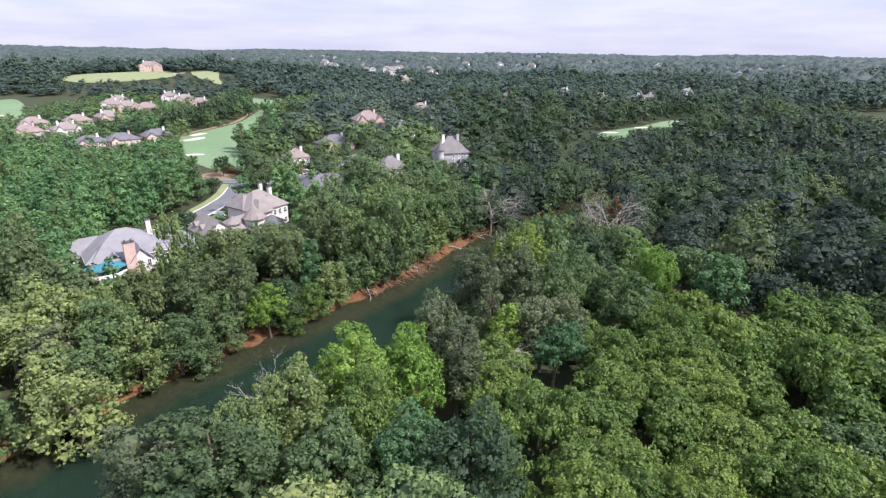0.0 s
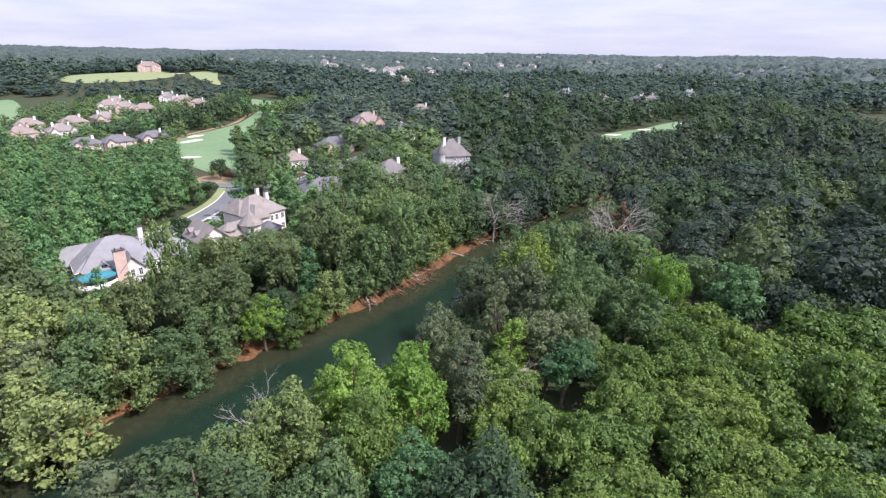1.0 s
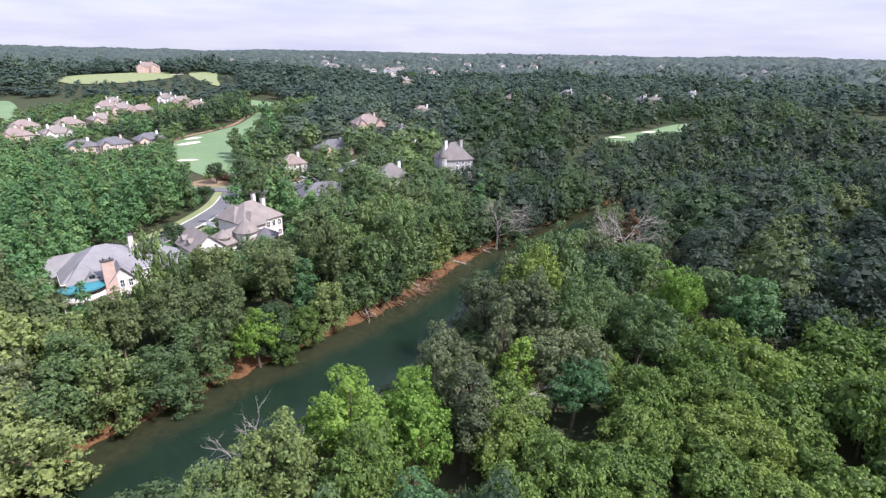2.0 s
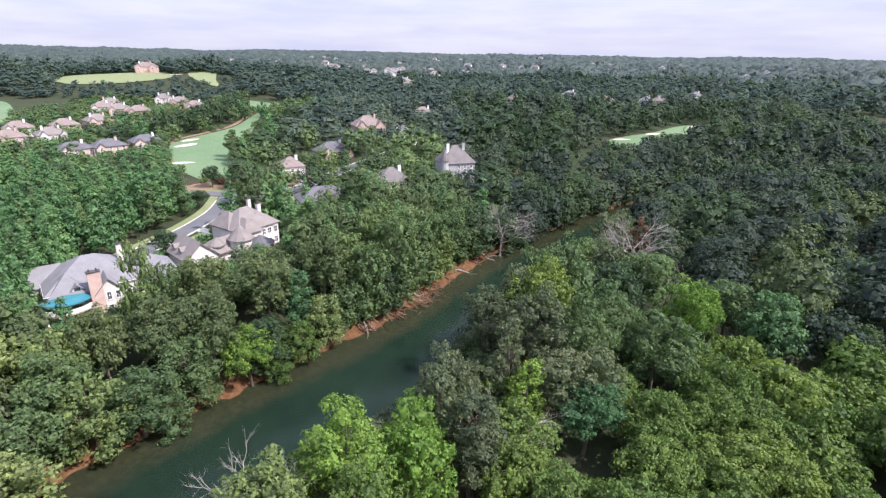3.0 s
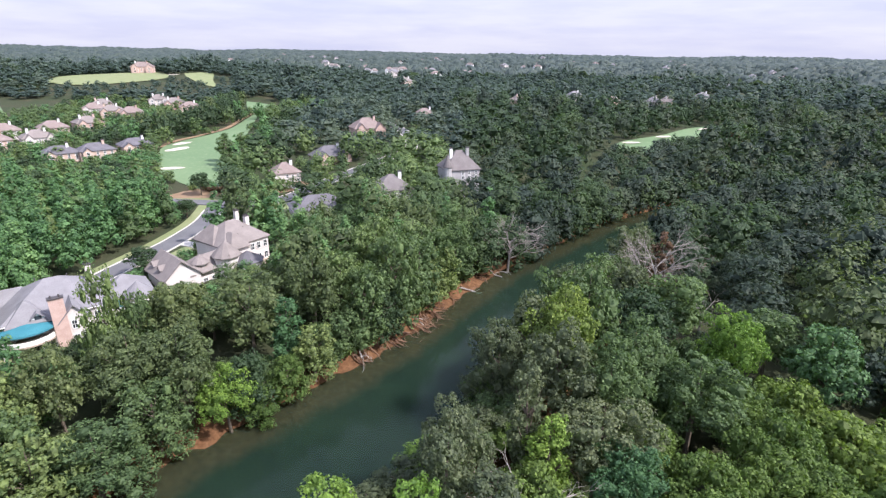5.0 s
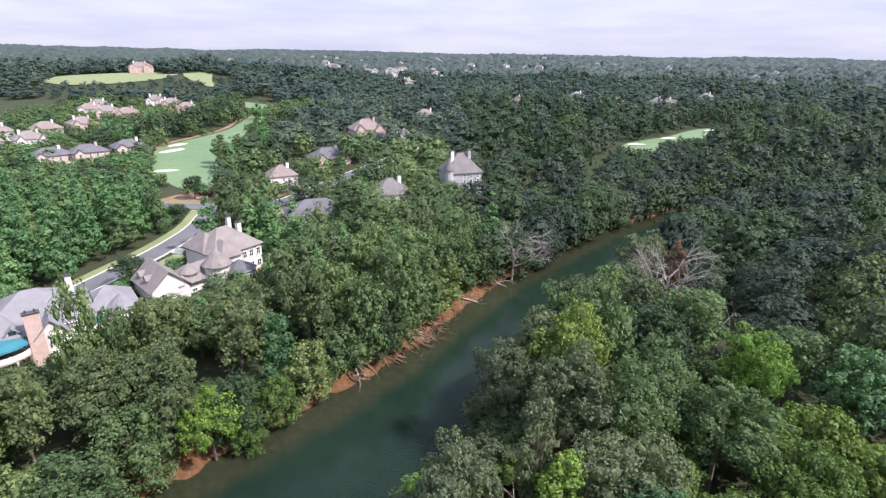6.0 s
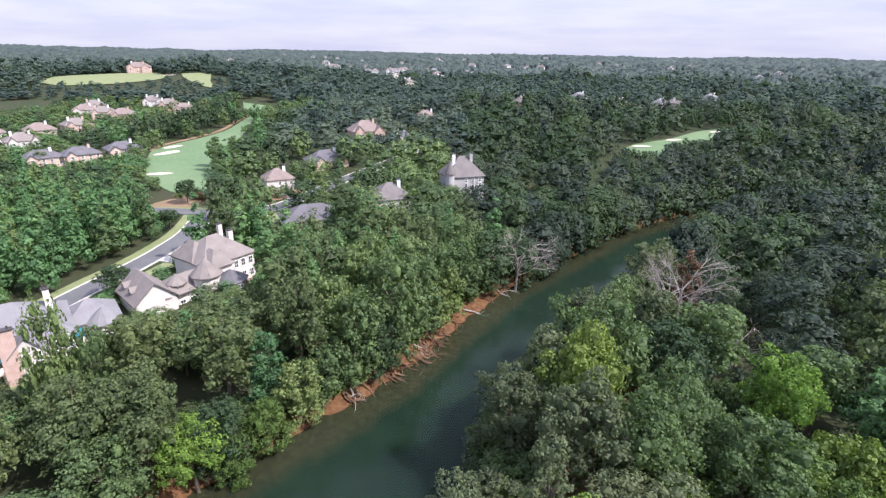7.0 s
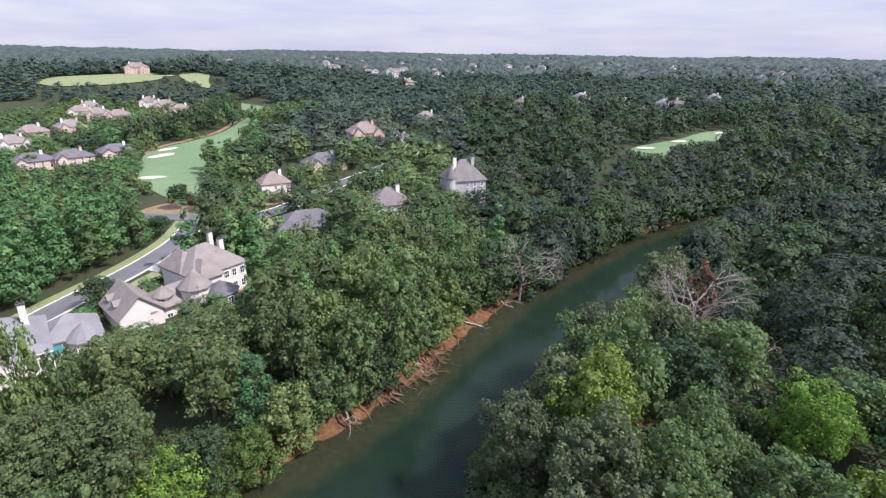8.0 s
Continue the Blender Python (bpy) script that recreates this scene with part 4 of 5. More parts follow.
def shingles(name, c1, c2, c3):
    """Asphalt shingles: courses along the slope, blotched by age."""
    m, nt, b = material(name, 0.92, 0.2)
    base = ramp_node(nt, noise_node(nt, 0.35, 4), (0.35, c1), (0.65, c2))
    grain = noise_node(nt, 5.0, 6)
    tc = nt.nodes.new("ShaderNodeTexCoord")
    wv = nt.nodes.new("ShaderNodeTexWave")
    wv.bands_direction = "Z"
    wv.inputs["Scale"].default_value = 2.6
    wv.inputs["Distortion"].default_value = 0.6
    nt.links.new(tc.outputs["Object"], wv.inputs["Vector"])
    col = blend(nt, "MIX", ramp_node(nt, grain, (0.50, (0, 0, 0)), (0.72, (0.7, 0.7, 0.7))), base, c3)
    col = blend(nt, "MULTIPLY", 1.0, col, ramp_node(nt, wv.outputs["Fac"], (0.0, (0.94, 0.94, 0.94)), (0.5, (1.03, 1.03, 1.03))))
    nt.links.new(col, b.inputs["Base Color"])
    bump(nt, b, wv.outputs["Fac"], 0.25, 0.02)
    return m


ROOF_GREY = shingles("grey_shingles", (0.190, 0.181, 0.188), (0.232, 0.222, 0.230), (0.155, 0.148, 0.155))
ROOF_BROWN = shingles("brown_shingles", (0.195, 0.168, 0.155), (0.245, 0.212, 0.196), (0.155, 0.132, 0.122))
ROOF_ROSE = shingles("rose_brown_shingles", (0.205, 0.160, 0.145), (0.260, 0.208, 0.188), (0.165, 0.125, 0.115))
ROOF_DUSK = shingles("dusky_shingles", (0.150, 0.132, 0.128), (0.190, 0.170, 0.164), (0.115, 0.102, 0.100))
ROOF_SLATE = shingles("slate_shingles", (0.115, 0.108, 0.118), (0.150, 0.142, 0.154), (0.09, 0.085, 0.094))


def part(name, bm, mat, parent, label=""):
    me = bpy.data.meshes.new(name)
    bmesh.ops.recalc_face_normals(bm, faces=bm.faces)
    bm.to_mesh(me)
    bm.free()
    me.materials.append(mat)
    ob = new(name, me)
    ob.parent = parent
    return tagged(ob, label)


def add_box(bm, x, y, z, sx, sy, sz, turn=0.0):
    """A box with its foot's middle at x, y, z."""
    m = Matrix.Translation((x, y, z + sz / 2)) @ Matrix.Rotation(radians(turn), 4, "Z") @ Matrix.Diagonal((sx, sy, sz, 1))
    return bmesh.ops.create_cube(bm, size=1, matrix=m)["verts"]


def box(x, y, z, sx, sy, sz, turn=0.0):
    bm = bmesh.new()
    add_box(bm, x, y, z, sx, sy, sz, turn)
    return bm


def turned(bm, x, y, turn):
    bmesh.ops.transform(bm, matrix=Matrix.Translation((x, y, 0)) @ Matrix.Rotation(radians(turn), 4, "Z"), verts=bm.verts)
    return bm


def solid(points, faces):
    bm = bmesh.new()
    v = [bm.verts.new(p) for p in points]
    for f in faces:
        bm.faces.new([v[i] for i in f])
    return bm


def hip_roof(sx, sy, z, rise, over=0.55, ridge=None):
    """A hipped roof with a fascia edge; its ridge runs along the longer side."""
    a, b, e = sx / 2 + over, sy / 2 + over, 0.28
    half = max(0.0, abs(a - b) * 0.92) if ridge is None else ridge / 2
    k, m = (half + 0.02, 0.02) if a >= b else (0.02, half + 0.02)
    pts = [(x * a, y * b, z + h) for h in (-e, 0) for x, y in ((-1, -1), (1, -1), (1, 1), (-1, 1))]
    pts += [(x * k, y * m, z + rise) for x, y in ((-1, -1), (1, -1), (1, 1), (-1, 1))]
    f = [(3, 2, 1, 0), (8, 9, 10, 11)]
    for i in range(4):
        j = (i + 1) % 4
        f += [(i, j, j + 4, i + 4), (i + 4, j + 4, j + 8, i + 8)]
    return solid(pts, f)


def gable_roof(sx, sy, z, rise, over=0.5, t=0.28):
    """A gabled roof slab; the ridge runs along x."""
    a, b = sx / 2 + over, sy / 2 + over
    d = rise * over / (sy / 2)
    pts = []
    for x in (-a, a):
        pts += [(x, -b, z - d - t), (x, -b, z - d), (x, 0, z + rise), (x, b, z - d), (x, b, z - d - t), (x, 0, z + rise - t)]
    f = [(0, 1, 2, 5), (5, 2, 3, 4), (6, 11, 8, 7), (11, 10, 9, 8)]
    for i in range(6):
        j = (i + 1) % 6
        f.append((i, i + 6, j + 6, j))
    return solid(pts, f)


def gable_wall(sx, sy, z0, z1, rise):
    """Walls that run up into two gables."""
    a, b = sx / 2, sy / 2
    pts = []
    for x in (-a, a):
        pts += [(x, -b, z0), (x, b, z0), (x, b, z1), (x, 0, z1 + rise - 0.35), (x, -b, z1)]
    return solid(pts, [(0, 1, 2, 3, 4), (9, 8, 7, 6, 5), (0, 4, 9, 5), (1, 6, 7, 2), (2, 7, 8, 3), (4, 3, 8, 9), (0, 5, 6, 1)])


def cone_roof(n, r, z, rise, start=0.0):
    pts = [(r * math.cos(start + 2 * math.pi * k / n), r * math.sin(start + 2 * math.pi * k / n), z + h) for h in (-0.25, 0) for k in range(n)]
    pts.append((0, 0, z + rise))
    f = [tuple(range(n))[::-1]] + [(k, (k + 1) % n, n + (k + 1) % n, n + k) for k in range(n)] + [(n + k, n + (k + 1) % n, 2 * n) for k in range(n)]
    return solid(pts, f)


def drum(n, r, z0, z1, start=0.0):
    pts = [(r * math.cos(start + 2 * math.pi * k / n), r * math.sin(start + 2 * math.pi * k / n), z) for z in (z0, z1) for k in range(n)]
    return solid(pts, [tuple(range(n))[::-1], tuple(range(n, 2 * n))] + [(k, (k + 1) % n, n + (k + 1) % n, n + k) for k in range(n)])


def window(house, x, y, z, w, h, turn=0.0):
    """A window proud of a wall at x, y with its sill at z; turn 0 faces -y."""
    e = 0.08
    xs = (-w / 2 - e, -w / 2 + e, -0.035, 0.035, w / 2 - e, w / 2 + e)
    zs = (-e, e, h / 2 - 0.03, h / 2 + 0.03, h - e, h + e)
    bm = bmesh.new()
    grid = [[bm.verts.new((u, 0, v)) for u in xs] for v in zs]
    faces = [bm.faces.new((grid[j][i], grid[j][i + 1], grid[j + 1][i + 1], grid[j + 1][i])) for j in range(5) for i in range(5) if not (i in (1, 3) and j in (1, 3))]
    out = bmesh.ops.extrude_face_region(bm, geom=faces)
    bmesh.ops.translate(bm, vec=(0, -0.14, 0), verts=[v for v in out["geom"] if isinstance(v, bmesh.types.BMVert)])
    f = part("window", bm, WHITE_TRIM, house)
    f.matrix_basis = pose(x, y, z, 0, 0, turn)
    part("pane", box(0, -0.02, 0, w, 0.08, h), GLASS, f)
    return f


def chimney(house, x, y, z0, z1, sx, sy, mat, turn=0.0):
    bm = bmesh.new()
    add_box(bm, 0, 0, z0, sx, sy, z1 - z0)
    c = part("chimney", turned(bm, x, y, turn), mat, house)
    bm = bmesh.new()
    add_box(bm, 0, 0, z1, sx + 0.3, sy + 0.3, 0.22)
    for k in (-0.25, 0.25):
        bmesh.ops.create_cone(bm, segments=8, radius1=0.18, radius2=0.15, depth=0.6, cap_ends=True, matrix=Matrix.Translation((k * sx * 1.1, 0, z1 + 0.5)))
    part("chimney_cap", turned(bm, x, y, turn), DARK_METAL, c)
    return c


def dormer(house, x, y, z, w, h, depth, roof, wall, turn=0.0):
    """A gabled dormer with its front's foot at x, y, z; turn 0 faces -y."""
    d = part("dormer", turned(turned(gable_wall(depth, w, z, z + h * 0.6, h * 0.45), depth / 2, 0, 0), 0, 0, 90), wall, house)
    d.matrix_basis = pose(x, y, 0, 0, 0, turn)
    part("dormer_roof", turned(turned(gable_roof(depth, w, z + h * 0.6, h * 0.45, 0.3, 0.14), depth / 2 - 0.2, 0, 0), 0, 0, 90), roof, d)
    bm = bmesh.new()
    add_box(bm, 0, -0.05, z + 0.25, w * 0.5, 0.1, h * 0.6)
    part("pane", bm, GLASS, d)
    return d


def vents(house, spots, mat):
    for x, y, z in spots:
        bm = bmesh.new()
        bmesh.ops.create_cone(bm, segments=8, radius1=0.14, radius2=0.14, depth=0.7, cap_ends=True, matrix=Matrix.Translation((x, y, z + 0.2)))
        part("roof_vent", bm, mat, house)


# -- the large grey-roofed house by the river: rooms over a walk-out basement, an awning over a curved deck --
def river_house():
    h = new("house")
    h.matrix_basis = pose(-90, 143, 0, 0, 0, 39.5)
    main = part("wall", turned(box(0, 0, 3.0, 20, 17, 9.3), -1.0, -0.3, 0), STUCCO, h, "cream stucco wall")
    part("roof", turned(hip_roof(20, 17, 12.3, 5.6), -1.0, -0.3, 0), ROOF_GREY, h, "grey shingle hip roof")
    # front wing on the river side and the far-end gable
    part("wall", turned(box(0, 0, 3.0, 7.5, 6, 8.8), -6.6, -6.4, 0), STUCCO, h)
    part("roof", turned(hip_roof(7.5, 8, 11.8, 4.0), -6.6, -5.6, 0), ROOF_GREY, h)
    part("wall", turned(gable_wall(7, 8, 4, 12.0, 3.6), -10.5, 4, 0), STUCCO, h)
    part("roof", turned(gable_roof(7, 8, 12.0, 3.6), -10.5, 4, 0), ROOF_GREY, h)
    part("wall", turned(gable_wall(8, 5.5, 3, 11.6, 3.2), 1.2, -7.5, 90), STUCCO, h)
    part("roof", turned(gable_roof(8, 5.5, 11.6, 3.2), 1.2, -7.5, 90), ROOF_GREY, h)
    # low wing towards the road
    part("wall", turned(box(0, 0, 4, 10, 9, 6.4), 13, 2.5, 0), STUCCO, h)
    part("roof", turned(hip_roof(10, 9, 10.4, 3.6), 13, 2.5, 0), ROOF_GREY, h)
    part("wall", turned(drum(12, 3.0, 4, 10.2), 15.0, -2.2, 0), STUCCO, h)
    part("roof", turned(cone_roof(12, 3.6, 10.2, 3.2), 15.0, -2.2, 0), ROOF_GREY, h)
    chimney(h, -1.4, -11.2, 3.0, 16.8, 2.7, 1.3, PINK_BRICK)
    chimney(h, 6.2, 1.5, 12, 18.6, 1.2, 1.2, STUCCO)
    dormer(h, -5.0, -9.5, 11.4, 2.4, 2.4, 3.0, ROOF_GREY, WHITE_TRIM)
    for x, z, w in ((-9.2, 9.0, 1.2), (-4.0, 9.0, 1.2), (-4.0, 5.6, 1.4), (-7.0, 5.6, 2.0)):
        window(h, x, -9.45, z, w, 2.1)
    for x, z in ((0.9, 9.2), (2.8, 9.2), (0.9, 5.8), (2.8, 5.8)):
        window(h, x, -11.55, z, 1.0, 2.0)
    for x, z in ((5.5, 9.0), (7.8, 9.0), (5.5, 5.6)):
        window(h, x, -8.85, z, 1.2, 2.0)
    for x in (10.0, 11.4):
        window(h, x, -2.05, 6.8, 1.1, 1.8)
    for k in (7.5, 8.5, 9.5, 10.5):
        a = radians(30 * k)
        window(h, 15.0 + 2.92 * math.cos(a), -2.2 + 2.92 * math.sin(a), 7.0, 0.9, 2.0, 30 * k + 90)
    for y in (-5, -1, 2.5):
        window(h, 18.05 if y > -2 else 9.05, y, 7.0, 1.1, 1.8, 90)
    # curved deck, its parapet, posts and the teal awning over it
    seg, cx, cy, r = 14, -7.4, -9.4, 4.6
    arc = [(cx + r * 1.15 * math.cos(math.pi + math.pi * k / seg), cy + r * 0.95 * math.sin(math.pi + math.pi * k / seg)) for k in range(seg + 1)]
    n = len(arc)
    part("deck", solid([(x, y, z) for z in (8.2, 8.55) for x, y in arc], [tuple(range(n))[::-1], tuple(range(n, 2 * n))] + [(i, (i + 1) % n, n + (i + 1) % n, n + i) for i in range(n)]), DECK_WOOD, h)
    inner = [(cx + (x - cx) * 0.95, cy + (y - cy) * 0.95) for x, y in arc]
    P, F = [], []
    for (x, y), (u, v) in zip(arc, inner):
        P += [(x, y, 8.56), (x, y, 9.55), (u, v, 9.55), (u, v, 8.56)]
    for i in range(seg):
        for a, b in ((0, 1), (1, 2), (2, 3), (3, 0)):
            F.append((4 * i + a, 4 * i + 4 + a, 4 * i + 4 + b, 4 * i + b))
    part("parapet", solid(P, F), WHITE_TRIM, h, "white curved deck parapet")
    for k in (2, 5, 9, 12):
        part("post", box(inner[k][0], inner[k][1], 4.0, 0.35, 0.35, 4.2), STUCCO, h)
        part("awning_pole", box(inner[k][0], inner[k][1], 8.56, 0.09, 0.09, 2.2), DARK_METAL, h)
    P, F = [], []
    for s, z in ((0.12, 12.0), (0.62, 11.65), (1.0, 11.05), (1.02, 10.7)):
        P += [(cx + (x - cx) * s, min(cy - 0.15, cy + (y - cy) * s), z) for x, y in arc]
    for q in range(3):
        for i in range(seg):
            a = q * n + i
            F.append((a, a + 1, a + n + 1, a + n))
    aw = part("awning", solid(P, F), TEAL_CLOTH, h, "teal canvas awning over the deck")
    sol = aw.modifiers.new("cloth", "SOLIDIFY")
    sol.thickness = 0.05
    part("awning", solid([(8.2, -2.1, 9.6), (11.0, -2.1, 9.6), (11.0, -4.2, 8.7), (8.2, -4.2, 8.7), (8.2, -2.1, 9.66), (11.0, -2.1, 9.66), (11.0, -4.2, 8.76), (8.2, -4.2, 8.76), (8.2, -4.2, 8.4), (11.0, -4.2, 8.4)],
         [(3, 2, 1, 0), (4, 5, 6, 7), (0, 1, 5, 4), (1, 2, 6, 5), (3, 0, 4, 7), (2, 3, 8, 9)]), TEAL_CLOTH, h, "small teal canvas awning")
    part("patio", box(-2.5, -12.5, 4.6, 12, 4.5, 0.5), CONCRETE, h, "pale paved terrace")
    vents(h, ((-4, 2, 17), (-2, -3.6, 15.2), (-5, -3, 15.2), (2, 3, 16.4), (-1.2, -4.5, 14.6)), DARK_METAL)
    bm = bmesh.new()
    for x, y, sx, sy in ((-1, -9.4, 21.2, 0.14), (-11.6, -0.3, 0.14, 18.2)):
        add_box(bm, x, y, 12.0, sx, sy, 0.16)
    part("gutter", bm, WHITE_TRIM, h)
    return tagged(h, "large cream house with grey shingle roofs and a curved teal-awninged deck", "house")


river_house()


# -- the brown-roofed mansion by the road: garage, link and main block --
def mansion():
    h = new("house")
    h.matrix_basis = pose(-68, 176, 0, 0, 0, 57)
    # local x runs from the garage to the main block, local -y faces the river
    def place(x, y):
        c, s = math.cos(radians(57)), math.sin(radians(57))
        return ((x + 68) * c + (y - 176) * s, -(x + 68) * s + (y - 176) * c)
    gx0, gy0 = place(-75.5, 165.5)
    part("wall", turned(gable_wall(12.5, 9.2, 2.5, 10.4, 4.2), gx0, gy0, -100), STUCCO, h)
    part("roof", turned(gable_roof(12.5, 9.2, 10.4, 4.2, 0.6), gx0, gy0, -100), ROOF_BROWN, h)
    lx, ly = place(-69.5, 170.5)
    part("wall", turned(box(0, 0, 2.5, 13, 6.5, 6.6), lx + 1.5, ly, 0), STUCCO, h)
    part("roof", turned(hip_roof(15, 7.5, 9.6, 3.4, 0.7), lx + 1.5, ly, 0), ROOF_BROWN, h)
    # round stair turret of the link
    tx, ty = place(-69.3, 168.2)
    part("dormer", turned(drum(10, 1.7, 9.0, 11.6), tx, ty, 0), WHITE_TRIM, h)
    part("roof", turned(cone_roof(10, 2.5, 11.6, 2.4), tx, ty, 0), ROOF_BROWN, h)
    # main block
    mx, my = place(-66.0, 183.5)
    part("wall", turned(box(0, 0, 2.5, 15, 14, 11.2), mx, my, 0), STUCCO, h)
    part("roof", turned(hip_roof(15, 14, 13.7, 5.4, 0.6, 3.0), mx, my, 0), ROOF_BROWN, h)
    part("wall", turned(box(0, 0, 2.5, 6, 7, 10.9), mx - 3.8, my - 5.2, 0), STUCCO, h)
    part("roof", turned(hip_roof(6, 8, 13.4, 3.8, 0.5), mx - 3.8, my - 5.0, 0), ROOF_BROWN, h)
    part("roof", turned(hip_roof(7, 9, 13.9, 4.4, 0.5), mx - 4.2, my + 2.5, 0), ROOF_BROWN, h)
    qx, qy = place(-63.6, 172.4)
    part("wall", turned(drum(10, 3.4, 2.5, 12.4), qx, qy, 0), STUCCO, h)
    part("roof", turned(cone_roof(10, 4.1, 12.4, 4.2), qx, qy, 0), ROOF_BROWN, h)
    bx, by = place(-58.6, 175.0)
    part("bay", turned(drum(8, 4.0, 2.5, 10.0, radians(22.5)), bx, by, 0), GREY_STONE, h, "grey bay with tall windows")
    part("roof", turned(cone_roof(8, 4.6, 10.0, 2.6, radians(22.5)), bx, by, 0), ROOF_SLATE, h)
    for k in range(4, 8):
        a = radians(45 * k)
        for z in (4.2, 7.3):
            window(h, bx + 3.75 * math.cos(a), by + 3.75 * math.sin(a), z, 1.5, 1.9, 45 * k + 90)
    ex, ey = place(-62.2, 186.2)
    chimney(h, ex, ey, 12, 19.6, 1.3, 1.1, STUCCO)
    ux, uy = place(-67.0, 191.0)
    chimney(h, ux, uy, 13, 19.8, 1.2, 1.0, STUCCO)
    dx, dy = place(-61.6, 171.0)
    dormer(h, dx - 1.0, dy - 0.4, 11.0, 1.8, 2.2, 3.0, ROOF_BROWN, WHITE_TRIM, -20)
    for i, x in enumerate((-0.6, 1.6, 3.8, 6.2)):
        for z in (10.6, 7.0, 3.8):
            window(h, mx + x, my - 7.05, z, 1.3, 2.0)
    for y in (-4, 0, 4):
        for z in (10.6, 7.0):
            window(h, mx + 7.55, my + y, z, 1.2, 1.9, 90)
    for k in range(3):
        window(h, lx - 2 + 2.6 * k, ly - 3.3, 5.4, 1.4, 2.0)
    c, s = math.cos(radians(-100)), math.sin(radians(-100))
    for u in (-3.5, 1.0):
        dormer(h, gx0 + u * c - (-3.6) * s, gy0 + u * s + (-3.6) * c, 10.8, 1.6, 1.9, 2.6, ROOF_BROWN, WHITE_TRIM, -100)
    # balcony at the river end
    deck = part("balcony", turned(box(0, 0, 6.3, 6.5, 3.4, 0.3), mx + 4.0, my - 8.7, 0), DECK_WOOD, h)
    bm = bmesh.new()
    for k in range(9):
        add_box(bm, mx + 0.9 + 0.78 * k, my - 10.3, 6.6, 0.06, 0.06, 1.0)
    add_box(bm, mx + 4.0, my - 10.3, 7.55, 6.5, 0.1, 0.08)
    part("railing", bm, DARK_METAL, deck)
    for k in (0.9, 4.0, 7.1):
        part("post", box(mx + k, my - 10.1, 1.5, 0.3, 0.3, 4.8), WHITE_TRIM, h)
    part("terrace", box(lx + 0.5, ly - 6.5, 3.2, 9, 6, 2.6), CONCRETE, h, "pale paved terrace")
    vents(h, ((mx + 2, my - 3, 16.6), (mx - 1, my - 4.5, 15.4), (mx + 4.5, my - 1.5, 17.4)), DARK_METAL)
    return tagged(h, "large cream mansion with steep brown shingle roofs beside the road", "house")


mansion()


def villa(x, y, z, turn, sx, sy, eave, rise, roof, wall, label, wing=1, stacks=1, turret=False, seed=0):
    """A suburban house: hipped block, gabled wings, chimneys, windows on the sides that can be seen."""
    rng = random.Random(seed)
    h = new("house")
    h.matrix_basis = pose(x, y, z, 0, 0, turn)
    part("wall", box(0, 0, -11, sx, sy, eave + 11), wall, h)
    part("roof", hip_roof(sx, sy, eave, rise), roof, h)
    for k in range(wing):
        wx = (-0.30 + 0.62 * k) * sx
        ww = sx * rng.uniform(0.26, 0.34)
        part("wall", turned(gable_wall(sy * 0.6, ww, -9, eave - 0.2, rise * 0.62), wx, -sy * 0.38, 90), wall, h)
        part("roof", turned(gable_roof(sy * 0.6, ww, eave - 0.2, rise * 0.62, 0.4), wx, -sy * 0.38, 90), roof, h)
        window(h, wx, -sy * 0.68 - 0.03, eave * 0.55, 1.4, 1.7)
        window(h, wx, -sy * 0.68 - 0.03, 0.8, 1.6, 1.7)
    for k in range(stacks):
        chimney(h, (0.22 - 0.5 * k) * sx, -sy * 0.12, eave, eave + rise + 1.1, 1.2, 1.0, WHITE_TRIM if (seed + k) % 3 else wall)
    for k in range(3):
        wx = (-0.02 + 0.2 * k) * sx
        window(h, wx, -sy / 2 - 0.03, eave * 0.55, 1.1, 1.6)
        window(h, wx, -sy / 2 - 0.03, 0.9, 1.1, 1.6)
    for k in (-0.25, 0.2):
        window(h, sx / 2 + 0.03, k * sy, eave * 0.55, 1.1, 1.6, 90)
    if turret:
        part("wall", turned(drum(12, 1.8, -6, eave + 1.6), -sx * 0.48, -sy * 0.48, 0), wall, h)
        part("roof", turned(cone_roof(12, 2.2, eave + 1.6, 5.4), -sx * 0.48, -sy * 0.48, 0), roof, h)
    return tagged(h, label, "house", "suburban houses")


villa(-51, 232, 5.5, 25, 21, 13, 5.0, 4.4, ROOF_SLATE, STUCCO, "low pale house under a dark slate-grey hip roof", 0, 0, seed=1)
villa(-23, 236, 11.6, 20, 14, 12, 5.8, 5.0, ROOF_DUSK, STUCCO, "pale house with a grey hip roof behind trees", 0, 1, seed=2)
villa(4, 263, 15.0, 20, 15, 12, 5.2, 7.4, ROOF_DUSK, GREY_STONE, "tall pale house with a round turret and steep roof", 0, 2, True, seed=3)
villa(-77, 278, 8.5, 30, 12, 10, 5.5, 4.2, ROOF_ROSE, STUCCO, "small pale house with a rosy brown hip roof", 0, 1, seed=4)
villa(-64, 317, 8.5, 35, 19, 12, 6.5, 5.0, ROOF_SLATE, PINK_BRICK, "brick house with purple-grey slate roofs", 2, 1, seed=5)
villa(-53, 383, 14.0, 25, 20, 14, 7.5, 6.0, ROOF_ROSE, PINK_BRICK, "pinkish brick house with steep rosy roofs", 2, 1, seed=6)
villa(-18, 455, 16.0, 10, 17, 13, 6.5, 5.0, ROOF_ROSE, TAN_BRICK, "tan brick house with a rosy hip roof among trees", 1, 1, seed=7)
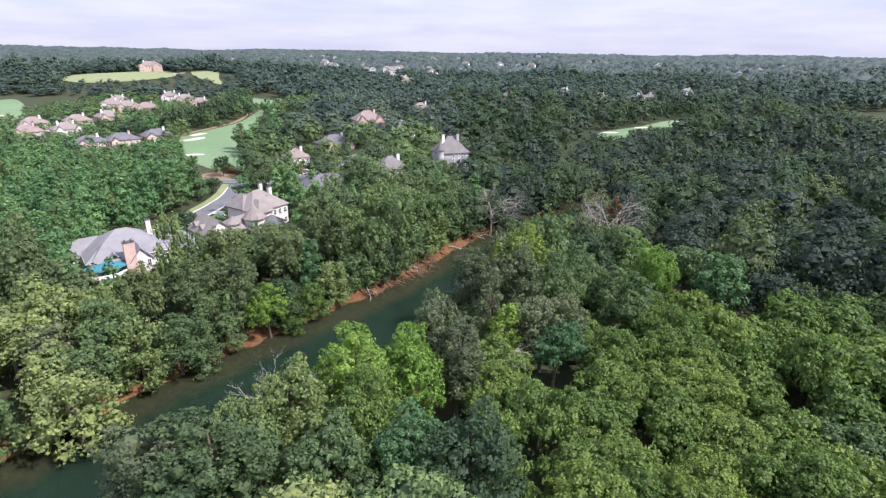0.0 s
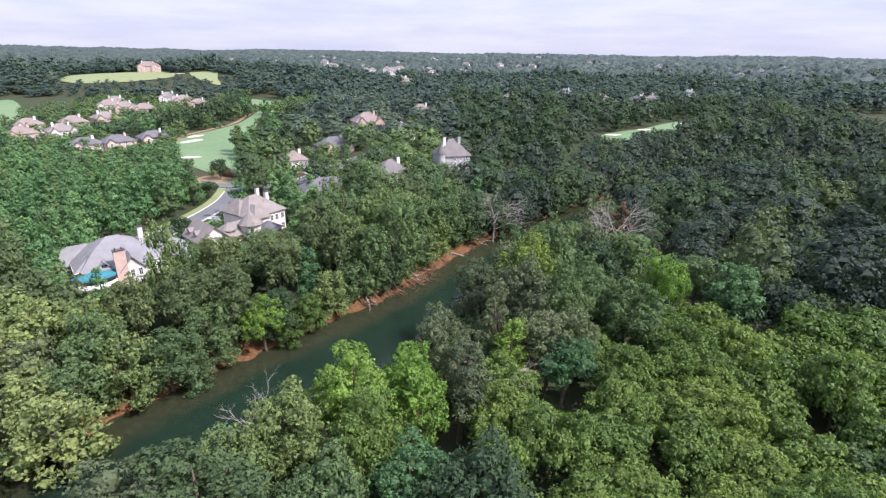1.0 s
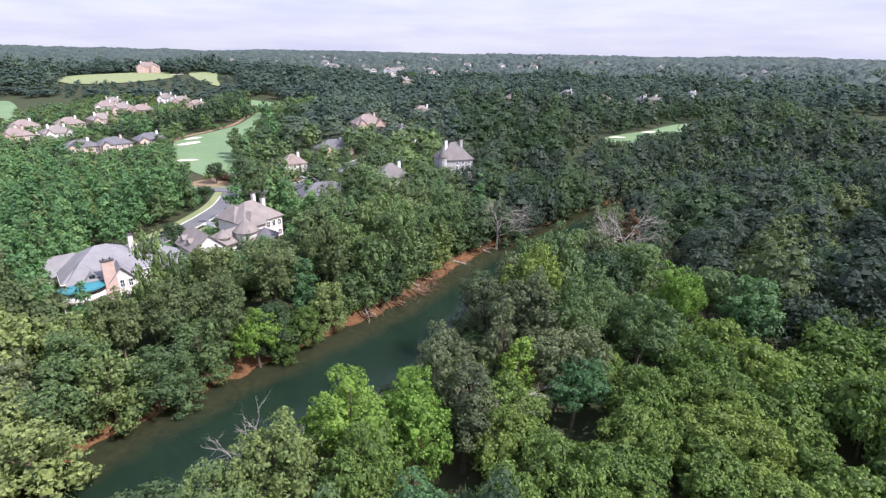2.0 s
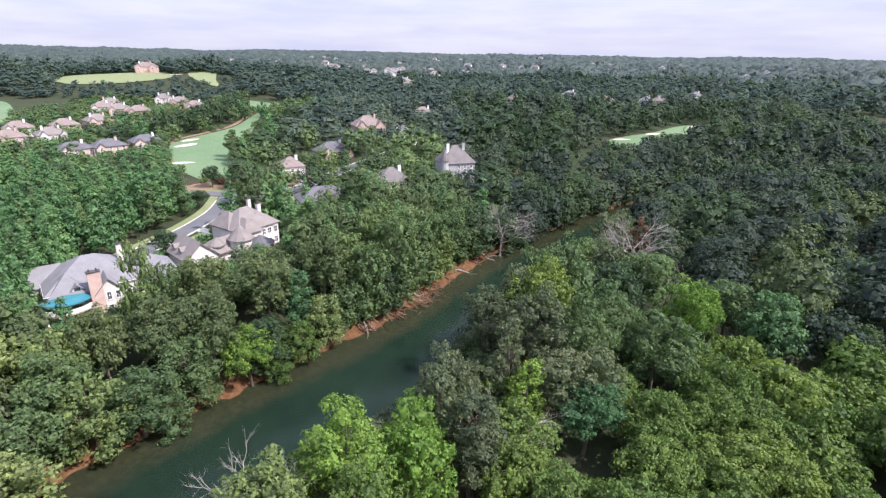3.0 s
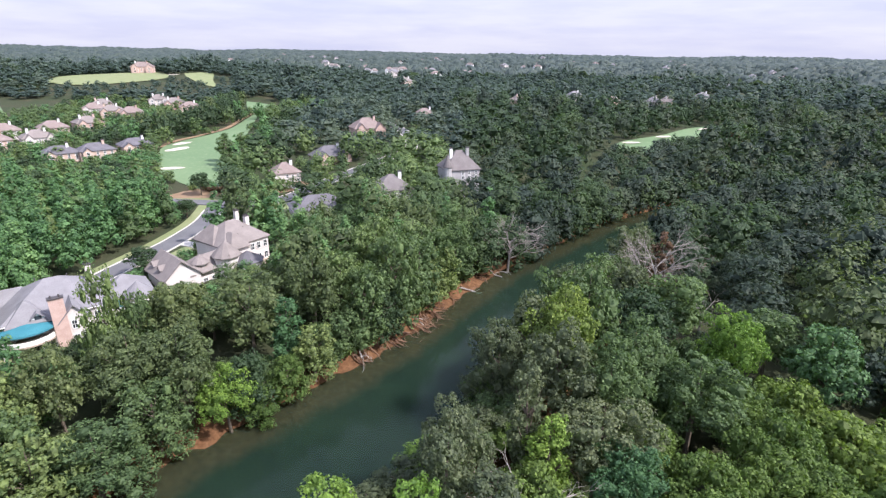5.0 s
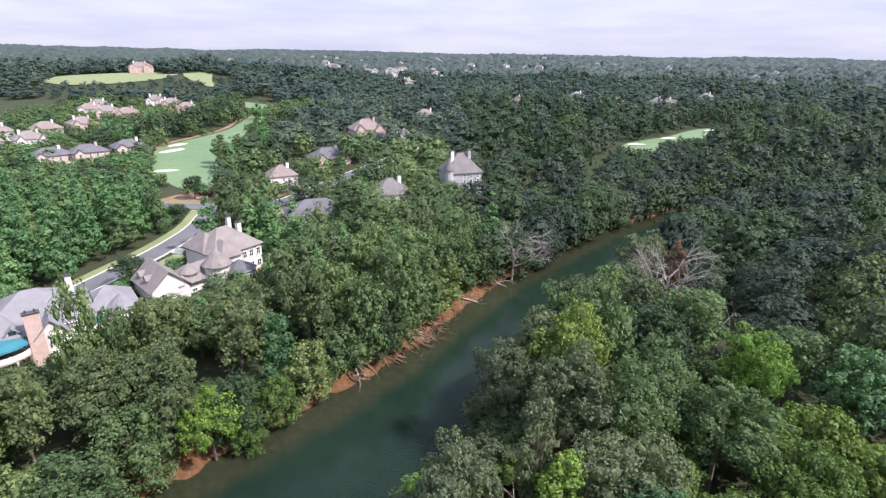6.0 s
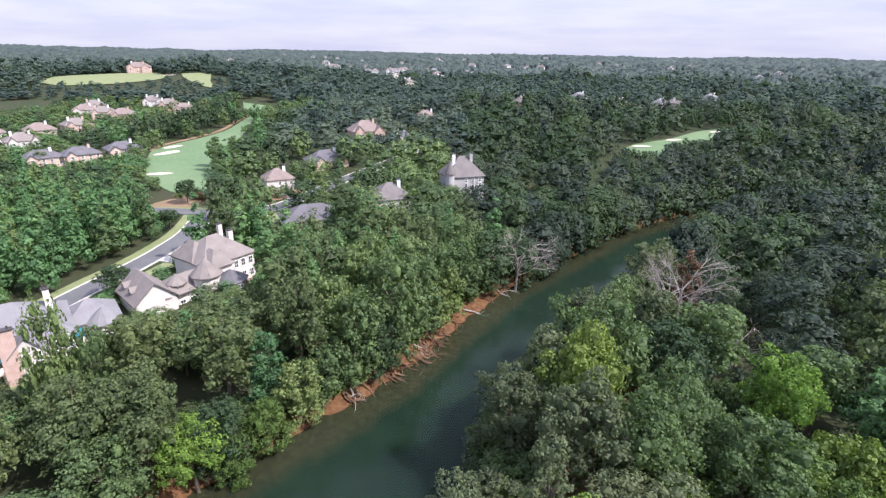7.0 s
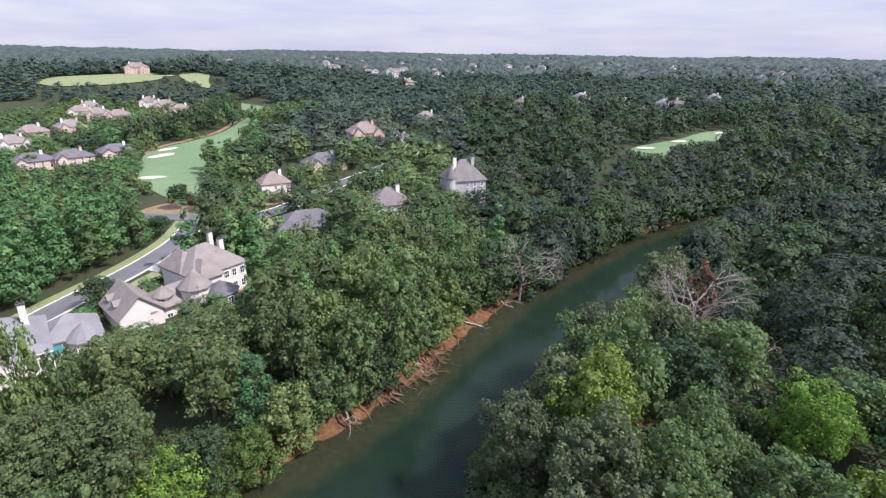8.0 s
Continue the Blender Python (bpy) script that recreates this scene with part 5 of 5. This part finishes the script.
for k, (x, y, t) in enumerate(((-262, 338, 45), (-246, 352, 45), (-262, 388, 42), (-254, 412, 50), (-290, 478, 30), (-272, 472, 30), (-253, 466, 30), (-268, 541, 20), (-225, 508, 25), (-248, 528, 25), (-282, 372, 42), (-296, 500, 30))):
    villa(x, y, hz(x, y) + 0.5, t, 17, 12, 5.5, 4.2, (ROOF_ROSE, ROOF_BROWN)[k % 2], (PINK_BRICK, STUCCO, TAN_BRICK)[k % 3], "suburban brick house with rosy brown roofs in a terrace of homes", 1 + k % 2, 1 + k % 2, seed=30 + k)
for k, (x, y, t) in enumerate(((-206, 312, 45), (-193, 322, 45), (-180, 338, 45))):
    villa(x, y, hz(x, y) + 0.3, t, 17, 10, 4.6, 3.6, ROOF_SLATE, TAN_BRICK, "low house with dark purple-brown roofs beside trees", 1, 1, seed=50 + k)
villa(-402, 768, hz(-402, 768) + 1, 20, 27, 15, 7.5, 6, ROOF_ROSE, PINK_BRICK, "large pink brick clubhouse on a hilltop lawn", 2, 2, seed=60)
for k, (x, y, z) in enumerate(((152, 690, 12), (181, 632, 10), (228, 640, 10), (244, 646, 10), (312, 705, 12), (453, 835, 14), (429, 880, 15), (73, 605, 12), (-251, 1005, 22), (-61, 857, 18), (524, 1370, 34))):
    villa(x, y, z + 5, 20 + 13 * (k % 4), 17, 12, 6.5, 5.0, (ROOF_GREY, ROOF_BROWN)[k % 2], (STUCCO, TAN_BRICK)[k % 2], "pale house half hidden in distant woods", 1, 1 + k % 2, seed=70 + k)

# ---- dead trees and driftwood ----
def branching(seed, start, way, length, girth, depth, spread_by=0.6, fork=3, droop=0.0):
    """Bare wood that forks: arrays of all its limbs."""
    rng = np.random.RandomState(seed)
    out = []

    def grow(p, d, ln, g, k):
        mid = p + d * ln * 0.5 + rng.normal(size=3) * ln * 0.05
        end = p + d * ln + rng.normal(size=3) * ln * 0.08
        out.append(tube([p, mid, end], [g, g * 0.8, g * 0.55 if k else g * 0.2], 5 if k > 1 else 4))
        if k == 0:
            return
        for q in range(fork if k < depth else fork + 1):
            nd = d + rng.normal(size=3) * spread_by + (0, 0, -droop)
            nd /= np.linalg.norm(nd)
            at = p + (end - p) * rng.uniform(0.45, 1.0)
            grow(at, nd, ln * rng.uniform(0.55, 0.8), g * rng.uniform(0.45, 0.6), k - 1)

    grow(np.array(start, float), np.array(way, float), length, girth, depth)
    return out


def joined(*given):
    return join(branching(*given))


def dead_tree(x, y, H, seed, mat, label):
    ob = new("dead_tree")
    ob.matrix_basis = pose(x, y, hz(x, y) - 0.2)
    v, f = tube([(0, 0, -0.5), (0.2, 0.1, H * 0.2), (0.1, -0.1, H * 0.42)], [H * 0.018, H * 0.013, H * 0.010], 8)
    part_mesh = new("trunk", mesh_from("trunk", v, f, mat))
    part_mesh.parent = ob
    rng = random.Random(seed)
    for k in range(9):
        a = k * 2.4
        z = H * (0.2 + 0.22 * k / 8)
        up = rng.uniform(0.45, 1.1)
        d = Vector((math.cos(a), math.sin(a), up)).normalized()
        v, f = joined(seed * 10 + k, (0.1, 0, z), d, H * 0.25, H * 0.006, 4, 0.45, 3 if H > 20 else 2)
        b = new("bough", mesh_from("bough", v, f, mat))
        b.parent = ob
    return tagged(ob, label, "dead tree")


dead_tree(19, 193, 25, 1, PALE_WOOD, "bare grey dead tree with many fine twigs on the bank")
dead_tree(55, 165, 28, 2, PALE_WOOD, "bare grey dead tree rising from green woods")
dead_tree(1, 92, 16, 3, PALE_WOOD, "small bare pale tree leaning by the water")
dead_tree(60, 147, 16, 4, PALE_WOOD, "small bare pale tree among green crowns")
dead_tree(-30, 57, 17, 5, PALE_WOOD, "small bare pale tree among near crowns")
dead_tree(9, 84, 19, 6, PALE_WOOD, "thin bare pale tree among grey-green crowns")
dead_tree(-25, 69, 21, 8, PALE_WOOD, "bare white-barked branches above near crowns")
tree(58, 169, 22, 4.0, "column", "red", "dying beside a bare dead tree", False)
tree(181, 371, 14, 5.0, "broad", "red", "at the edge of dark woods", False)


def on_bank(along, off):
    """The place on the clay bank a share along the near reach, off metres right of the waterline."""
    line = refine([(-25, 132), (-12, 148), (-1, 167), (16, 193)], 1.0)
    k = min(len(line) - 2, int(along * (len(line) - 1)))
    (ax, ay), (bx, by) = line[k], line[k + 1]
    n = math.hypot(bx - ax, by - ay)
    return ax + (by - ay) / n * off, ay - (bx - ax) / n * off, (by - ay) / n, -(bx - ax) / n


drift_rng = random.Random(8)
for k in range(46):
    along = min(0.98, max(0.01, drift_rng.choice((drift_rng.gauss(0.22, 0.07), drift_rng.gauss(0.50, 0.07), drift_rng.uniform(0, 1)))))
    off = drift_rng.uniform(-3.6, -1.2)
    x, y, rx, ry = on_bank(along, off)
    turn = drift_rng.uniform(-0.7, 0.7)
    wx, wy = rx * math.cos(turn) - ry * math.sin(turn), rx * math.sin(turn) + ry * math.cos(turn)
    ln = drift_rng.uniform(2.6, 6.0)
    pieces = branching(200 + k, (0, 0, 0.25), Vector((wx, wy, -0.30)).normalized(), ln, drift_rng.uniform(0.14, 0.28), 2, 0.5, 2, 0.05)
    wood = DRIFTWOOD if k % 9 else PALE_WOOD
    ob = new("driftwood", mesh_from("driftwood", *pieces[0], wood))
    for v, f in pieces[1:]:
        limb = new("limb", mesh_from("limb", v, f, wood))
        limb.parent = ob
    ob.matrix_basis = pose(x, y, hz(x, y) + 0.05)
    tagged(ob, "bare forked root or branch lying down the clay bank", "driftwood", "driftwood on the bank")

# overhanging shrubs at the top of the clay bank
for k in range(40):
    x, y, rx, ry = on_bank(drift_rng.uniform(0, 1), drift_rng.uniform(-5.0, -3.4))
    tree(x, y, drift_rng.uniform(2.0, 4.0), drift_rng.uniform(1.4, 2.6), "bush", drift_rng.choice(("green", "olive", "fresh")), "hanging over the clay bank", False)
# red-leaved and green shrubs by the road junction and the garden houses
for x, y in ((-103, 257), (-100, 256), (-97, 258), (-106, 259), (-95, 255)):
    tree(x, y, 3.0, 2.0, "bush", "red", "on a straw bed by the road", False)
for x, y in ((-109, 262), (-112, 259), (-90, 259), (-84, 262), (-79, 262), (-60, 250), (-56, 254), (-44, 274), (-36, 282), (-88, 150), (-84, 164), (-80, 186)):
    tree(x, y, drift_rng.uniform(1.6, 3.2), drift_rng.uniform(1.2, 2.2), "bush", drift_rng.choice(("green", "olive", "dark")), "in a garden", False)
# a stand of pines at the fairway's edge
for x, y, H in ((-113, 302, 16), (-108, 292, 14), (-118, 312, 17), (-105, 300, 15), (-100, 290, 12), (-110, 316, 16)):
    tree(x, y, H, 4.5, "column", "green", "at the edge of the fairway", False)


# ---- a parked car on the street ----
def car(x, y, turn):
    ob = new("car")
    ob.matrix_basis = pose(x, y, hz(x, y) + 0.21, 0, 0, turn)
    paint, nt, b = material("black_car_paint", 0.25, 0.5)
    b.inputs["Base Color"].default_value = (0.015, 0.015, 0.018, 1)
    b.inputs["Coat Weight"].default_value = 0.6
    side = [(-2.3, 0.35), (-2.3, 0.85), (-1.7, 0.95), (-1.2, 1.42), (0.5, 1.45), (1.15, 0.98), (2.1, 0.85), (2.3, 0.6), (2.3, 0.35)]
    n = len(side)
    pts = [(u, s * (0.88 if z < 1.1 else 0.68), z) for s in (-1, 1) for u, z in side]
    part("body", solid(pts, [tuple(range(n)), tuple(range(2 * n - 1, n - 1, -1))] + [(i, i + n, (i + 1) % n + n, (i + 1) % n) for i in range(n)]), paint, ob)
    part("windscreen", solid([(0.56, -0.6, 1.42), (1.14, -0.72, 1.02), (1.14, 0.72, 1.02), (0.56, 0.6, 1.42), (0.60, -0.6, 1.45), (1.18, -0.72, 1.05), (1.18, 0.72, 1.05), (0.60, 0.6, 1.45)],
         [(0, 1, 2, 3), (7, 6, 5, 4), (0, 4, 5, 1), (1, 5, 6, 2), (2, 6, 7, 3), (3, 7, 4, 0)]), GLASS, ob)
    for u in (-1.4, 1.4):
        for v in (-0.84, 0.84):
            bm = bmesh.new()
            bmesh.ops.create_cone(bm, segments=16, radius1=0.33, radius2=0.33, depth=0.22, cap_ends=True, matrix=Matrix.Translation((u, v, 0.33)) @ Matrix.Rotation(radians(90), 4, "X"))
            wheel = part("wheel", bm, DARK_METAL, ob)
            bm = bmesh.new()
            bmesh.ops.create_cone(bm, segments=12, radius1=0.2, radius2=0.18, depth=0.25, cap_ends=True, matrix=Matrix.Translation((u, v, 0.33)) @ Matrix.Rotation(radians(90), 4, "X"))
            part("rim", bm, WHITE_TRIM, wheel)
    return tagged(ob, "black saloon car standing on the pale street", "car")


car(-75.5, 243.5, 35)

# ---- houses scattered through the far woods ----
far_rng = random.Random(21)


def far_house(x, y, k):
    h = new("house")
    h.matrix_basis = pose(x, y, hz(x, y) + 6.0, 0, 0, far_rng.uniform(-40, 40))
    sx, sy = far_rng.uniform(12, 20), far_rng.uniform(9, 12)
    part("wall", box(0, 0, -9, sx, sy, 14.5), (STUCCO, WHITE_TRIM, WHITE_TRIM)[k % 3], h)
    part("roof", hip_roof(sx, sy, 5.5, 4.5), (ROOF_GREY, ROOF_BROWN, ROOF_ROSE)[k % 3], h)
    part("wall", turned(gable_wall(sy * 0.5, sx * 0.3, -9, 5.4, 2.9), -sx * 0.25, -sy * 0.45, 90), (STUCCO, WHITE_TRIM, WHITE_TRIM)[k % 3], h)
    part("roof", turned(gable_roof(sy * 0.5, sx * 0.3, 5.4, 2.9), -sx * 0.25, -sy * 0.45, 90), (ROOF_GREY, ROOF_BROWN, ROOF_ROSE)[k % 3], h)
    for q in (-0.1, 0.12, 0.34):
        part("window", box(q * sx, -sy / 2, 1.2, 1.4, 0.2, 1.8), GLASS, h)
    return tagged(h, "pale house with a hip roof far off in the woods", "house", "distant houses")


for k, (x, y) in enumerate(FAR_HOMES):
    far_house(x, y, k)
